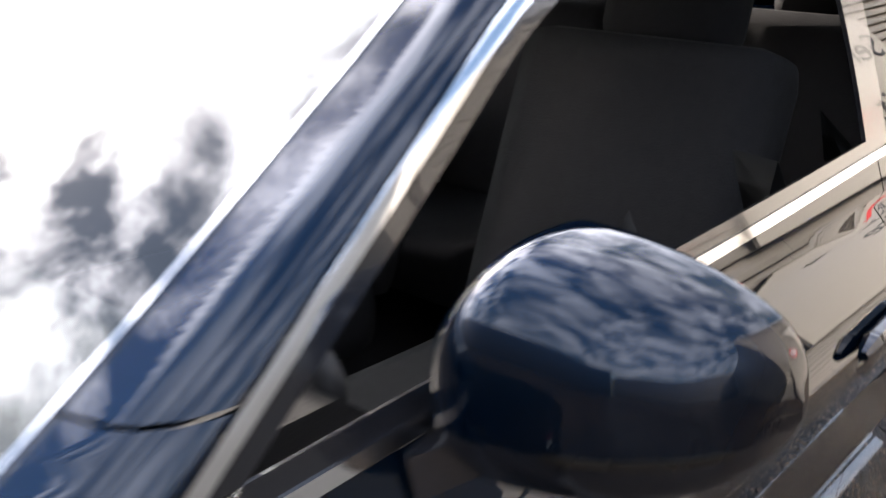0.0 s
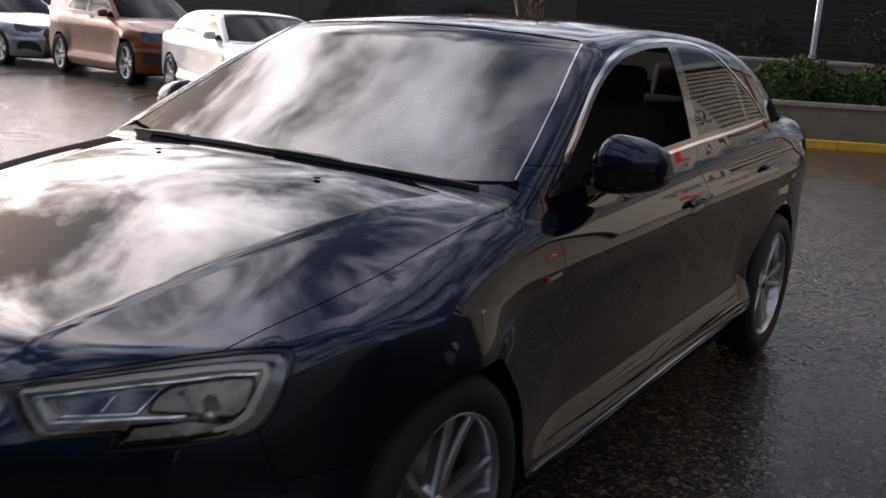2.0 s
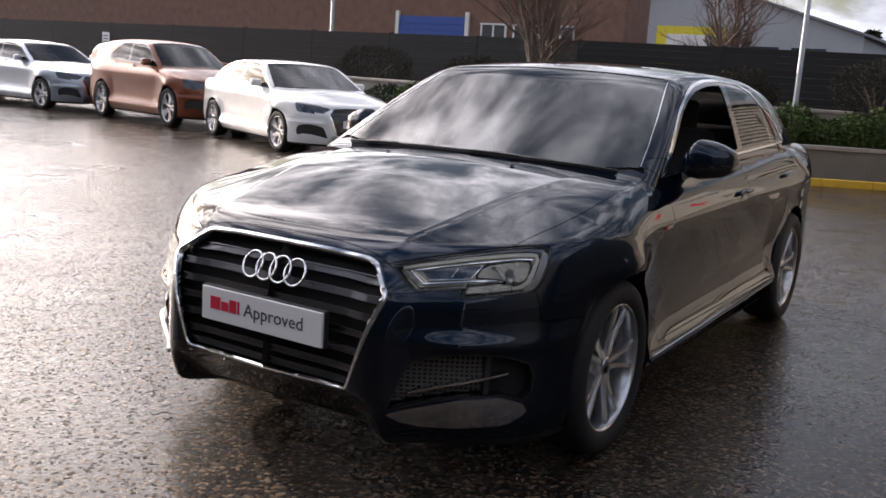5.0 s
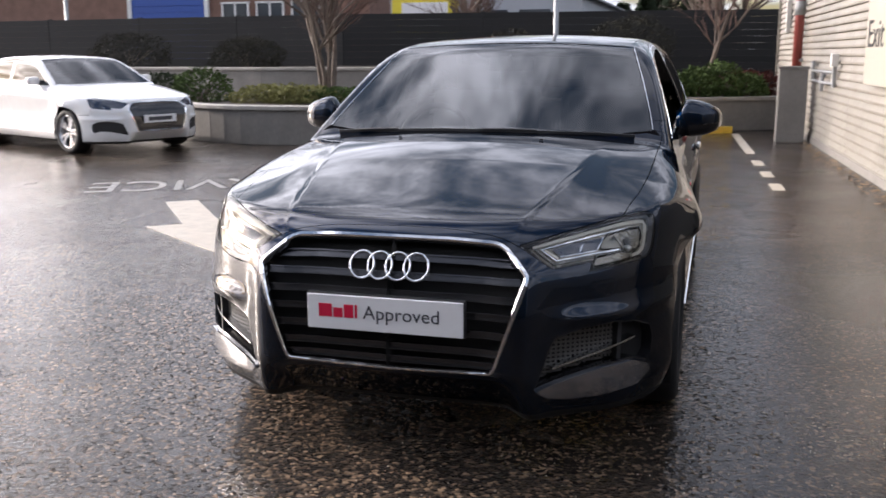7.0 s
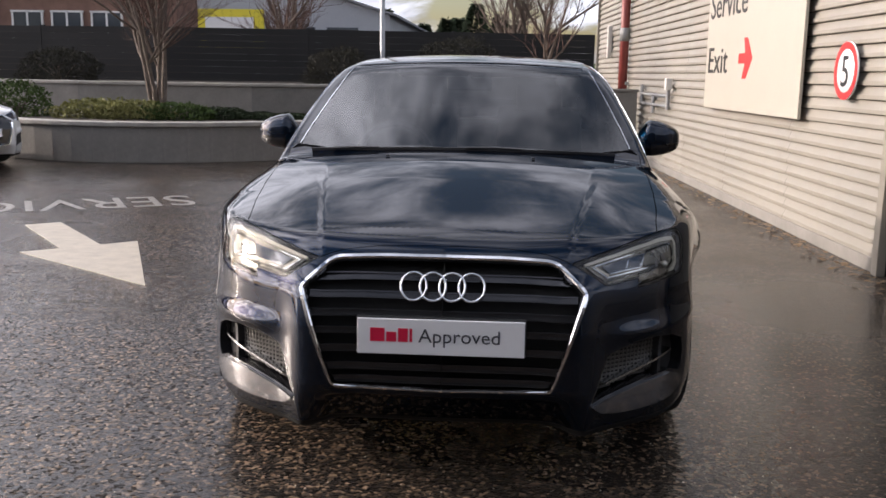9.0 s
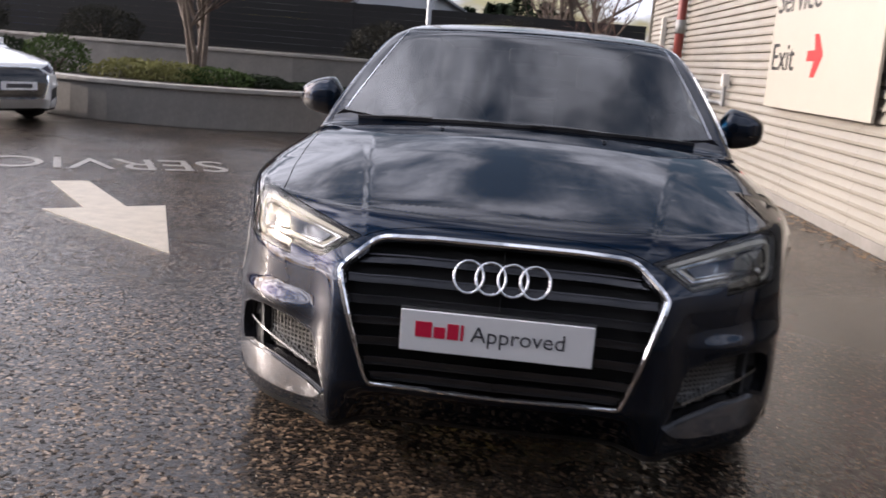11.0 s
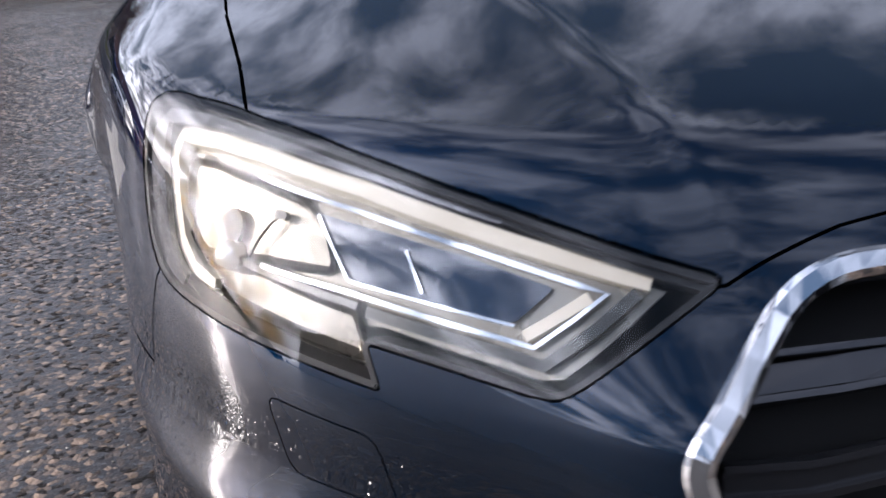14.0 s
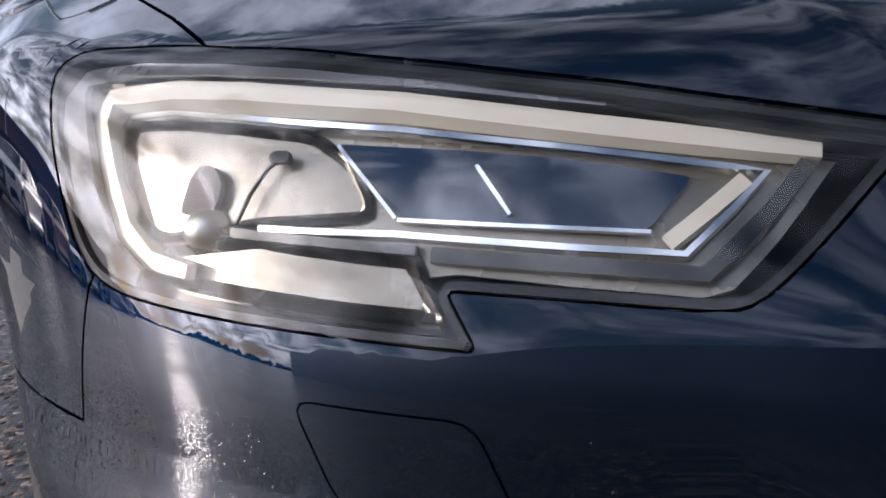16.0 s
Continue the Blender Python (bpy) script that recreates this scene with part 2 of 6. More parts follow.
M = {
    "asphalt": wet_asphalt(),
    "paint_navy": mat("paint_navy", (0.0024, 0.0105, 0.0255), rough=0.38, metal=0.85, vary=0.08, scale=2.0, coat=1.0, spec=0.0, tint=(0.02, 0.06, 0.10)),
    "paint_white": mat("paint_white", (0.80, 0.80, 0.79), rough=0.35, vary=0.03, coat=0.9),
    "paint_copper": mat("paint_copper", (0.19, 0.045, 0.012), rough=0.40, metal=0.3, vary=0.06, coat=0.55),
    "paint_red": mat("paint_red", (0.28, 0.012, 0.014), rough=0.35, vary=0.06, coat=0.9),
    "paint_silver": mat("paint_silver", (0.42, 0.46, 0.52), rough=0.32, metal=0.7, vary=0.05, coat=0.8),
    "chrome": mat("chrome", (0.86, 0.87, 0.89), rough=0.09, metal=1.0, vary=0.04, scale=20, rough_vary=0.04),
    "satin": mat("satin_aluminium", (0.56, 0.57, 0.58), rough=0.12, metal=1.0, vary=0.05, scale=20),
    "gloss_black": mat("gloss_black", (0.012, 0.012, 0.014), rough=0.14, vary=0.1, coat=0.5),
    "black_plastic": mat("black_plastic", (0.020, 0.020, 0.021), rough=0.5, vary=0.2, bump=0.15, bump_scale=300),
    "liner_black": mat("liner_black", (0.006, 0.006, 0.006), rough=0.85, vary=0.2),
    "mesh_grey": mat("intake_mesh_grey", (0.085, 0.08, 0.072), rough=0.4, vary=0.1, scale=30),
    "bulb_metal": mat("bulb_metal", (0.85, 0.83, 0.78), rough=0.38, metal=1.0, vary=0.04, scale=20),
    "slat_grey": mat("slat_grey", (0.075, 0.075, 0.08), rough=0.24, metal=0.8, vary=0.08, scale=20),
    "blade_metal": mat("blade_metal", (0.46, 0.46, 0.47), rough=0.15, metal=1.0, vary=0.06, scale=20, rough_vary=0.04),
    "cowl_black": mat("cowl_black", (0.006, 0.006, 0.007), rough=0.9, vary=0.2, spec=0.0),
    "rubber": mat("tyre_rubber", (0.010, 0.010, 0.0105), rough=0.75, vary=0.25, bump=0.2, bump_scale=180),
    "alloy": mat("alloy_wheel", (0.55, 0.56, 0.58), rough=0.24, metal=0.9, vary=0.08, scale=15, coat=0.4),
    "disc": mat("brake_disc", (0.32, 0.30, 0.28), rough=0.4, metal=0.9, vary=0.2, stretch=(1, 1, 1)),
    "glass": glass("window_glass", (0.42, 0.47, 0.47)),
    "screen_glass": glass("windscreen_glass", (0.34, 0.38, 0.38), ior=2.15),
    "dark_glass": glass("privacy_glass", (0.16, 0.18, 0.19)),
    "lens": glass("headlight_lens", (0.94, 0.95, 0.95), ior=1.42),
    "reflector": mat("headlight_reflector", (0.115, 0.11, 0.10), rough=0.18, metal=1.0, vary=0.10, scale=30, rough_vary=0.06),
    "lamp_grey": mat("headlight_bezel", (0.055, 0.048, 0.038), rough=0.26, metal=0.8, vary=0.14, scale=25, rough_vary=0.08),
    "lamp_black": mat("headlight_black", (0.010, 0.010, 0.011), rough=0.35, vary=0.1),
    "bezel_pale": mat("headlight_bezel_pale", (0.30, 0.275, 0.23), rough=0.24, metal=0.55, vary=0.10, scale=25, rough_vary=0.08),
    "bezel_grey": mat("headlight_bezel_grey", (0.22, 0.22, 0.23), rough=0.22, metal=0.6, vary=0.1, scale=25, rough_vary=0.06),
    "guide": mat("light_guide", (0.74, 0.69, 0.58), rough=0.30, vary=0.04, scale=20, coat=0.6),
    "lamp_glass": mat("projector_glass", (0.010, 0.022, 0.05), rough=0.04, vary=0.1, coat=1.0),
    "plate_white": mat("plate_white", (0.78, 0.79, 0.80), rough=0.35, vary=0.03, coat=0.2),
    "plate_red": mat("plate_red", (0.62, 0.012, 0.055), rough=0.4, vary=0.04),
    "plate_grey": mat("plate_grey", (0.045, 0.05, 0.06), rough=0.4, vary=0.05),
    "fabric": mat("seat_fabric", (0.022, 0.021, 0.022), rough=0.9, vary=0.25, bump=0.3, bump_scale=400),
    "trim_grey": mat("trim_grey", (0.10, 0.095, 0.09), rough=0.7, vary=0.15),
    "cladding": mat("cream_cladding", (0.25, 0.23, 0.195), rough=0.42, vary=0.07, scale=1.2, bump=0.05, bump_scale=40, rough_vary=0.1),
    "sign_cream": mat("sign_cream", (0.42, 0.395, 0.34), rough=0.35, vary=0.03, scale=2),
    "sign_black": mat("sign_black", (0.02, 0.02, 0.022), rough=0.5, vary=0.1),
    "sign_red": mat("sign_red", (0.62, 0.03, 0.03), rough=0.45, vary=0.06),
    "road_white": mat("road_white", (0.44, 0.39, 0.31), rough=0.38, vary=0.22, scale=9, bump=0.3, bump_scale=90),
    "road_worn": mat("road_worn", (0.22, 0.205, 0.185), rough=0.36, vary=0.6, scale=12, bump=0.3, bump_scale=90),
    "road_yellow": mat("road_yellow", (0.76, 0.48, 0.05), rough=0.38, vary=0.2, scale=9, bump=0.3, bump_scale=90),
    "render": mat("wall_render", (0.20, 0.188, 0.172), rough=0.75, vary=0.18, scale=2.5, bump=0.3, bump_scale=70),
    "coping": mat("stone_coping", (0.33, 0.31, 0.28), rough=0.6, vary=0.2, scale=5, bump=0.3, bump_scale=60),
    "soil": mat("soil", (0.035, 0.026, 0.019), rough=0.9, vary=0.4, scale=9, bump=0.8, bump_scale=30),
    "fence": mat("dark_fence", (0.009, 0.0085, 0.0085), rough=0.7, vary=0.3, scale=3, random_obj=0.25, bump=0.3, bump_scale=30),
    "bark": mat("bark", (0.13, 0.10, 0.08), rough=0.85, vary=0.35, scale=14, bump=0.6, bump_scale=60),
    "twig": mat("twigs", (0.10, 0.058, 0.045), rough=0.9, vary=0.3),
    "leaf": mat("leaves", (0.055, 0.085, 0.025), rough=0.8, vary=0.45, scale=5, spec=0.15),
    "leaf_pale": mat("leaves_pale", (0.20, 0.195, 0.075), rough=0.8, vary=0.4, scale=6, spec=0.15),
    "leaf_dark": mat("leaves_dark", (0.030, 0.042, 0.022), rough=0.8, vary=0.4, scale=5, spec=0.12),
    "leaf_dusk": mat("leaves_dusky", (0.030, 0.029, 0.022), rough=0.8, vary=0.3, scale=5, spec=0.1),
    "leaf_red": mat("leaves_red", (0.065, 0.020, 0.016), rough=0.8, vary=0.4, scale=5, spec=0.12),
    "litter": mat("leaf_litter", (0.20, 0.13, 0.07), rough=0.8, vary=0.5, scale=8),
    "galv": mat("galvanised", (0.33, 0.34, 0.35), rough=0.45, metal=0.6, vary=0.12, scale=8),
    "cabinet_grey": mat("cabinet_grey", (0.26, 0.265, 0.265), rough=0.5, vary=0.1),
    "pipe_red": mat("pipe_red", (0.24, 0.050, 0.042), rough=0.45, vary=0.12),
    "pipe_white": mat("pipe_white", (0.66, 0.65, 0.62), rough=0.5, vary=0.1),
    "brick": mat("brick", (0.19, 0.105, 0.078), rough=0.8, vary=0.25, scale=3, bump=0.3, bump_scale=30),
    "shutter_blue": mat("shutter_blue", (0.022, 0.075, 0.33), rough=0.45, vary=0.08),
    "metal_grey": mat("metal_sheet", (0.36, 0.385, 0.42), rough=0.5, vary=0.07, scale=0.6),
    "roof_grey": mat("roof_sheet", (0.20, 0.21, 0.23), rough=0.55, vary=0.1, scale=0.6),
    "banner_yellow": mat("banner_yellow", (0.72, 0.62, 0.05), rough=0.5, vary=0.05),
    "far_glass": mat("far_window_glass", (0.04, 0.05, 0.06), rough=0.08, vary=0.1),
    "white_frame": mat("white_frame", (0.72, 0.72, 0.71), rough=0.45, vary=0.05),
    "red_lens": mat("red_lens", (0.35, 0.012, 0.012), rough=0.15, vary=0.1, coat=0.6),
}
# ---------------------------------------------------------------- mesh tools


def mesh_ob(name, verts, faces, material, parent=None, smooth=False, label="", normals=None):
    me = bpy.data.meshes.new(name)
    me.from_pydata([tuple(v) for v in verts], [], [tuple(f) for f in faces])
    if smooth:
        me.polygons.foreach_set("use_smooth", [True] * len(me.polygons))
    if normals is not None:
        me.normals_split_custom_set_from_vertices([tuple(n) for n in normals])
    me.materials.append(material)
    me.update()
    ob = new(name, me)
    if parent:
        ob.parent = parent
    if label:
        ob["label"] = label
    return ob


def part(name, bm, material, parent=None, label="", smooth=False):
    """Links a bmesh as one mesh object, under a thing or under a part of it."""
    me = bpy.data.meshes.new(name)
    bm.normal_update()
    bm.to_mesh(me)
    bm.free()
    if smooth:
        me.polygons.foreach_set("use_smooth", [True] * len(me.polygons))
    me.materials.append(material)
    ob = new(name, me)
    if parent:
        ob.parent = parent
    if label:
        ob["label"] = label
    return ob


def thing(name, label, category, m=None, group="", kind=""):
    ob = new(name)
    if m is not None:
        ob.matrix_world = m
    return tagged(ob, label, category, group, kind)


def bm_box(size, at=(0, 0, 0), bevel=0.0, bm=None, rot=None):
    bm = bm or bmesh.new()
    m = Matrix.Translation(at) @ (rot or Matrix.Identity(4)) @ Matrix.Diagonal((*size, 1))
    r = bmesh.ops.create_cube(bm, size=1.0, matrix=m)
    if bevel:
        es = list({e for v in r["verts"] for e in v.link_edges})
        bmesh.ops.bevel(bm, geom=es, offset=bevel, segments=2, profile=0.6, affect="EDGES")
    return bm


def bm_lathe(profile, segs=32, axis="x", bm=None):
    """profile: (along the axis, radius) pairs, turned round the axis."""
    bm = bm or bmesh.new()
    rings = []
    for a, r in profile:
        ring = []
        for i in range(segs):
            t = 2 * math.pi * i / segs
            c, s = r * math.cos(t), r * math.sin(t)
            ring.append(bm.verts.new({"x": (a, c, s), "y": (s, a, c), "z": (c, s, a)}[axis]))
        rings.append(ring)
    for p, q in zip(rings, rings[1:]):
        for i in range(segs):
            j = (i + 1) % segs
            bm.faces.new((p[i], p[j], q[j], q[i]))
    return bm


def bm_sweep(path, shape, closed=False, normals=None, bm=None, caps=True, widths=None):
    """Sweeps a closed 2D shape (across, out) along a path; out follows the given normals (default: up)."""
    bm = bm or bmesh.new()
    P = [Vector(p) for p in path]
    n = len(P)
    rings = []
    for i, p in enumerate(P):
        a = P[i - 1] if (i or closed) else P[i]
        b = P[(i + 1) % n] if (i < n - 1 or closed) else P[i]
        t = (b - a).normalized()
        o = Vector(normals[i]) if normals is not None else Vector((0, 0, 1))
        s = t.cross(o).normalized()
        o = s.cross(t).normalized()
        k = widths[i] if widths else 1.0
        rings.append([bm.verts.new(p + s * (u * k) + o * (v * k)) for u, v in shape])
    m = len(shape)
    for i in range(n if closed else n - 1):
        p, q = rings[i], rings[(i + 1) % n]
        for j in range(m):
            k = (j + 1) % m
            bm.faces.new((p[j], p[k], q[k], q[j]))
    if not closed and caps:
        bm.faces.new(rings[0][::-1])
        bm.faces.new(rings[-1])
    bmesh.ops.recalc_face_normals(bm, faces=bm.faces)
    return bm


def disc_shape(r, n=8, rv=None):
    return [(r * math.cos(2 * math.pi * i / n), (rv or r) * math.sin(2 * math.pi * i / n)) for i in range(n)]


def rounded(points, radius, steps=4):
    """A closed 2D outline with its corners rounded."""
    out = []
    n = len(points)
    for i in range(n):
        a, b, c = (Vector(points[(i + d) % n]) for d in (-1, 0, 1))
        r = radius[i] if isinstance(radius, (list, tuple)) else radius
        ra, rc = min(r, (a - b).length * 0.45), min(r, (c - b).length * 0.45)
        p, q = b + (a - b).normalized() * ra, b + (c - b).normalized() * rc
        for s in range(steps + 1):
            t = s / steps
            out.append(tuple(p.lerp(b, t).lerp(b.lerp(q, t), t)))
    return out


def shrink(points, d):
    """A closed 2D outline moved inwards by d."""
    pts = [Vector(p) for p in points]
    n = len(pts)
    area = sum(pts[i].x * pts[(i + 1) % n].y - pts[(i + 1) % n].x * pts[i].y for i in range(n))
    s = 1 if area > 0 else -1
    out = []
    for i in range(n):
        a, b, c = pts[i - 1], pts[i], pts[(i + 1) % n]
        e, f = (b - a), (c - b)
        if e.length < 1e-7 or f.length < 1e-7:
            out.append(tuple(b))
            continue
        e.normalize(), f.normalize()
        ne, nf = Vector((-e.y, e.x)) * s, Vector((-f.y, f.x)) * s
        k = ne + nf
        k = k / max(k.length_squared / 2, 0.25) if k.length > 1e-6 else ne
        out.append(tuple(b + k * d))
    return out


def text_mesh(body, size, material, name, parent, m, depth=0.002, xscale=1.0):
    cu = bpy.data.curves.new(name, "FONT")
    cu.body, cu.size, cu.extrude = body, size, depth
    cu.resolution_u = 3
    tmp = new("tmp_text", cu)
    dg = bpy.context.evaluated_depsgraph_get()
    me = bpy.data.meshes.new_from_object(tmp.evaluated_get(dg))
    bpy.data.objects.remove(tmp)
    bpy.data.curves.remove(cu)
    me.transform(Matrix.Diagonal((xscale, 1, 1, 1)))
    me.materials.clear()
    me.materials.append(material)
    me.name = name
    ob = new(name, me)
    ob.parent = parent
    ob.matrix_local = m
    return ob


def inside(poly, u, v):
    c = False
    n = len(poly)
    for i in range(n):
        (a, b), (p, q) = poly[i], poly[i - 1]
        if (b > v) != (q > v) and u < (p - a) * (v - b) / (q - b) + a:
            c = not c
    return c


def chop(bm, lay, outline, A, B, cond, to, only=None):
    """Cuts an outline, seen along A x B, into a skin and gives the faces inside it to the piece `to`."""
    A, B = Vector(A), Vector(B)
    us, vs = [p[0] for p in outline], [p[1] for p in outline]
    u0, u1, v0, v1 = min(us), max(us), min(vs), max(vs)

    def box(f):
        uu = [A.dot(v.co) for v in f.verts]
        vv = [B.dot(v.co) for v in f.verts]
        return min(uu), max(uu), min(vv), max(vv)

    cand = []
    for f in bm.faces:
        if (only is None or f[lay] in only) and cond(f.calc_center_median()):
            b = box(f)
            if b[0] < u1 and b[1] > u0 and b[2] < v1 and b[3] > v0:
                cand.append(f)
    n = len(outline)
    for i in range(n):
        (a, b), (c, d) = outline[i], outline[(i + 1) % n]
        if abs(a - c) + abs(b - d) < 1e-6:
            continue
        lo_u, hi_u, lo_v, hi_v = min(a, c) - 1e-4, max(a, c) + 1e-4, min(b, d) - 1e-4, max(b, d) + 1e-4
        near = []
        for f in cand:
            bb = box(f)
            if bb[0] < hi_u and bb[1] > lo_u and bb[2] < hi_v and bb[3] > lo_v:
                near.append(f)
        if not near:
            continue
        nd = Vector((d - b, a - c)).normalized()
        geom = near + list({e for f in near for e in f.edges}) + list({v for f in near for v in f.verts})
        known = set(near)
        r = bmesh.ops.bisect_plane(bm, geom=geom, dist=1e-5, plane_co=A * a + B * b, plane_no=A * nd.x + B * nd.y)
        for g in r["geom"]:
            if isinstance(g, bmesh.types.BMFace) and g not in known:
                cand.append(g)
    for f in cand:
        if f.is_valid:
            ce = f.calc_center_median()
            if inside(outline, A.dot(ce), B.dot(ce)) and (only is None or f[lay] in only):
                f[lay] = to
# ---------------------------------------------------------------- the shape of a car's skin

NODES = {}

def curve(v, *nodes):
    """Monotone cubic through nodes (v0, w0), (v1, w1) ..., held flat past its ends."""
    if nodes not in NODES:
        n = np.array(nodes, float)
        X, Y = n[:, 0], n[:, 1]
        h, d = np.diff(X), np.diff(Y) / np.diff(X)
        m = np.zeros(len(X))
        m[0], m[-1] = d[0], d[-1]
        for i in range(1, len(X) - 1):
            if d[i - 1] * d[i] > 0:
                a, b = 2 * h[i] + h[i - 1], h[i] + 2 * h[i - 1]
                m[i] = (a + b) / (a / d[i - 1] + b / d[i])
        NODES[nodes] = X, Y, h, m
    X, Y, h, m = NODES[nodes]
    v = np.minimum(np.maximum(np.asarray(v, float), X[0]), X[-1])
    i = np.minimum(np.maximum(np.searchsorted(X, v) - 1, 0), len(X) - 2)
    t = (v - X[i]) / h[i]
    return (Y[i] * (1 + 2 * t) * (1 - t) ** 2 + h[i] * m[i] * t * (1 - t) ** 2
            + Y[i + 1] * t * t * (3 - 2 * t) + h[i] * m[i + 1] * t * t * (t - 1))

def smax(a, b, k):
    h = np.clip(0.5 + 0.5 * (a - b) / k, 0, 1)
    return b + (a - b) * h + k * h * (1 - h)

def soft(v, k):
    return np.where(v > 4 * k, v, k * np.log1p(np.exp(np.clip(v / k, -30, 30))))

def belt(y):
    return curve(y, (1.2, .945), (1.4, .957), (2.4, 1.005), (3.4, 1.05), (4.0, 1.03))

def saloon(x, y, z, hatch=False):
    """Outside distance, roughly, of the saloon's painted skin; the nose is at y = 0 and the car is symmetric in x."""
    x = np.abs(x)
    # bonnet, cowl, boot lid
    deck = lambda v: curve(v, (-.1, .66), (.04, .715), (.15, .765), (.32, .815), (.6, .870), (.9, .918), (1.2, .953), (1.45, .965),
                (2.4, 1.005), (3.4, 1.05), (3.8, 1.045), (4.2, 1.03), (4.46, .99))
    # the bonnet is one fair sweep that rises to hide the foot of the screen
    fair = np.clip((y - .25) / .25, 0, 1) * np.clip((1.9 - y) / .3, 0, 1)
    top = deck(y) * (1 - fair) + fair * sum(deck(y + o) for o in (-.18, -.12, -.06, 0, .06, .12, .18)) / 7
    swell = np.clip((y - .30) / .90, 0, 1)
    top = top + .034 * swell * swell * (3 - 2 * swell) * np.clip((1.36 - y) / .10, 0, 1) * np.clip(1 - (x / .80) ** 2, 0, 1)
    crease = .40 + .18 * np.clip(y - .13, -.2, 1.2)
    nose = np.clip((1.25 - y) / .5, 0, 1)
    top = top - .022 * x * x - nose * (.075 * (soft(x - crease, .005) - soft(-crease, .005)) + .003 / (1 + np.exp(-(x - crease) / .004)) + .055 * soft(x - .60, .02)) + nose * .007
    f_top = z - top
    # flanks
    plan = curve(y, (0, .80), (.3, .855), (.6, .885), (.87, .897), (1.3, .886), (2.2, .886), (3.0, .890), (3.5, .896), (4.0, .868), (4.4, .80))
    rise = z - .045 * np.clip((y - .9) / 2.6, -.2, 1)
    fall = curve(rise, (.10, -.09), (.16, -.06), (.22, -.022), (.28, -.003), (.36, -.010), (.55, -.016), (.68, -.012), (.74, -.005), (.790, .0),
                 (.810, -.004), (.84, -.015), (.88, -.038), (.95, -.083), (1.05, -.14))
    waist = np.clip((y - 1.02) / .50, 0, 1)
    waist = waist * waist * (3 - 2 * waist) * np.clip((3.3 - y) / .25, 0, 1)
    fall = fall + waist * curve(rise, (.28, 0), (.32, -.022), (.37, -.038), (.44, -.042), (.54, -.034), (.64, -.019), (.72, -.006), (.785, 0))
    fall = fall + .014 * np.exp(-((y - .46) / .15) ** 2) * np.clip((.64 - z) / .10, 0, 1)
    flare = .062 * np.exp(-((y - .86) / .18) ** 2 - ((z - .69) / .09) ** 2)
    f_side = x - plan - fall - flare
    # nose
    lean = curve(z, (.14, .085), (.20, .045), (.27, .022), (.34, .012), (.50, .016), (.60, .036), (.66, .060), (.73, .100), (.80, .15))
    chin = np.clip((.47 - x) / .12, 0, 1)
    lean = lean + chin * chin * (3 - 2 * chin) * curve(z, (.14, .12), (.20, .085), (.26, .045), (.31, .010), (.33, 0))
    round_ = curve(x, (0, 0), (.2, .006), (.35, .022), (.44, .040), (.55, .088), (.65, .150), (.72, .210), (.80, .32), (.87, .47), (.92, .62))
    out = np.clip((x - .45) / .08, 0, 1)
    out = out * out * (3 - 2 * out)
    edge = .634 - .10 * np.clip(.62 - x, -.2, .3)
    under = np.clip(edge - z, 0, .08)
    lean = lean + out * (.16 * (soft(under, .010) - soft(np.zeros_like(under), .010)))
    brow = np.clip((x - .48) / .16, 0, 1)
    lean = lean - .020 * brow * brow * (3 - 2 * brow) * np.exp(-((z - .500) / .030) ** 2)
    proud = np.clip((.715 - z) / .075, 0, 1)
    f_front = lean + round_ - .036 * np.exp(-((x - .42) / .10) ** 2) * proud * proud * (3 - 2 * proud) - y
    tail = 4.44 - curve(x, (0, 0), (.4, .03), (.65, .12), (.8, .28), (.88, .5)) - curve(z, (.2, .10), (.45, 0), (.7, .03), (.95, .06), (1.05, 0))
    f_back = y - tail
    f = smax(f_front, f_top, .05)
    f = smax(f, f_side, .085)
    f = smax(f, f_back, .06)
    f = smax(f, .155 - z, .03)
    # cabin
    d = z - belt(y)
    roof = curve(y, (1.7, 1.30), (1.95, 1.365), (2.3, 1.402), (2.6, 1.414), (3.0, 1.402), (3.4, 1.345), (3.8, 1.235))
    if hatch:
        roof = curve(y, (1.7, 1.30), (1.95, 1.365), (2.3, 1.402), (2.8, 1.414), (3.4, 1.39), (4.2, 1.31))
    g = z - roof + .085 * x * x
    wide = curve(y, (1.2, .800), (1.5, .806), (2.2, .812), (3.0, .800), (3.6, .775 if hatch else .765), (4.0, .75 if hatch else .70))
    g = smax(g, (x - wide + .36 * d + .33 * np.maximum(d, 0) ** 2) * .88, .07)
    screen = 1.165 + (z - .955) * 1.90 + .20 * x * x
    g = smax(g, (screen - y) * .46, .028)
    back = 3.98 - (z - 1.04) * 2.0 - .16 * x * x
    if hatch:
        back = 4.36 - (z - 1.04) * .55 - .12 * x * x
    g = smax(g, (y - back) * (.85 if hatch else .45), .04)
    g = smax(g, (belt(y) - .05 - z), .01)
    k = .012
    return -smax(-f, -g, k)


def grad(field, P):
    h = 1e-4
    g = np.stack([field(P[:, 0] + h * (i == 0), P[:, 1] + h * (i == 1), P[:, 2] + h * (i == 2))
                  - field(P[:, 0] - h * (i == 0), P[:, 1] - h * (i == 1), P[:, 2] - h * (i == 2)) for i in range(3)], 1)
    return g / np.maximum(np.linalg.norm(g, axis=1, keepdims=True), 1e-9)


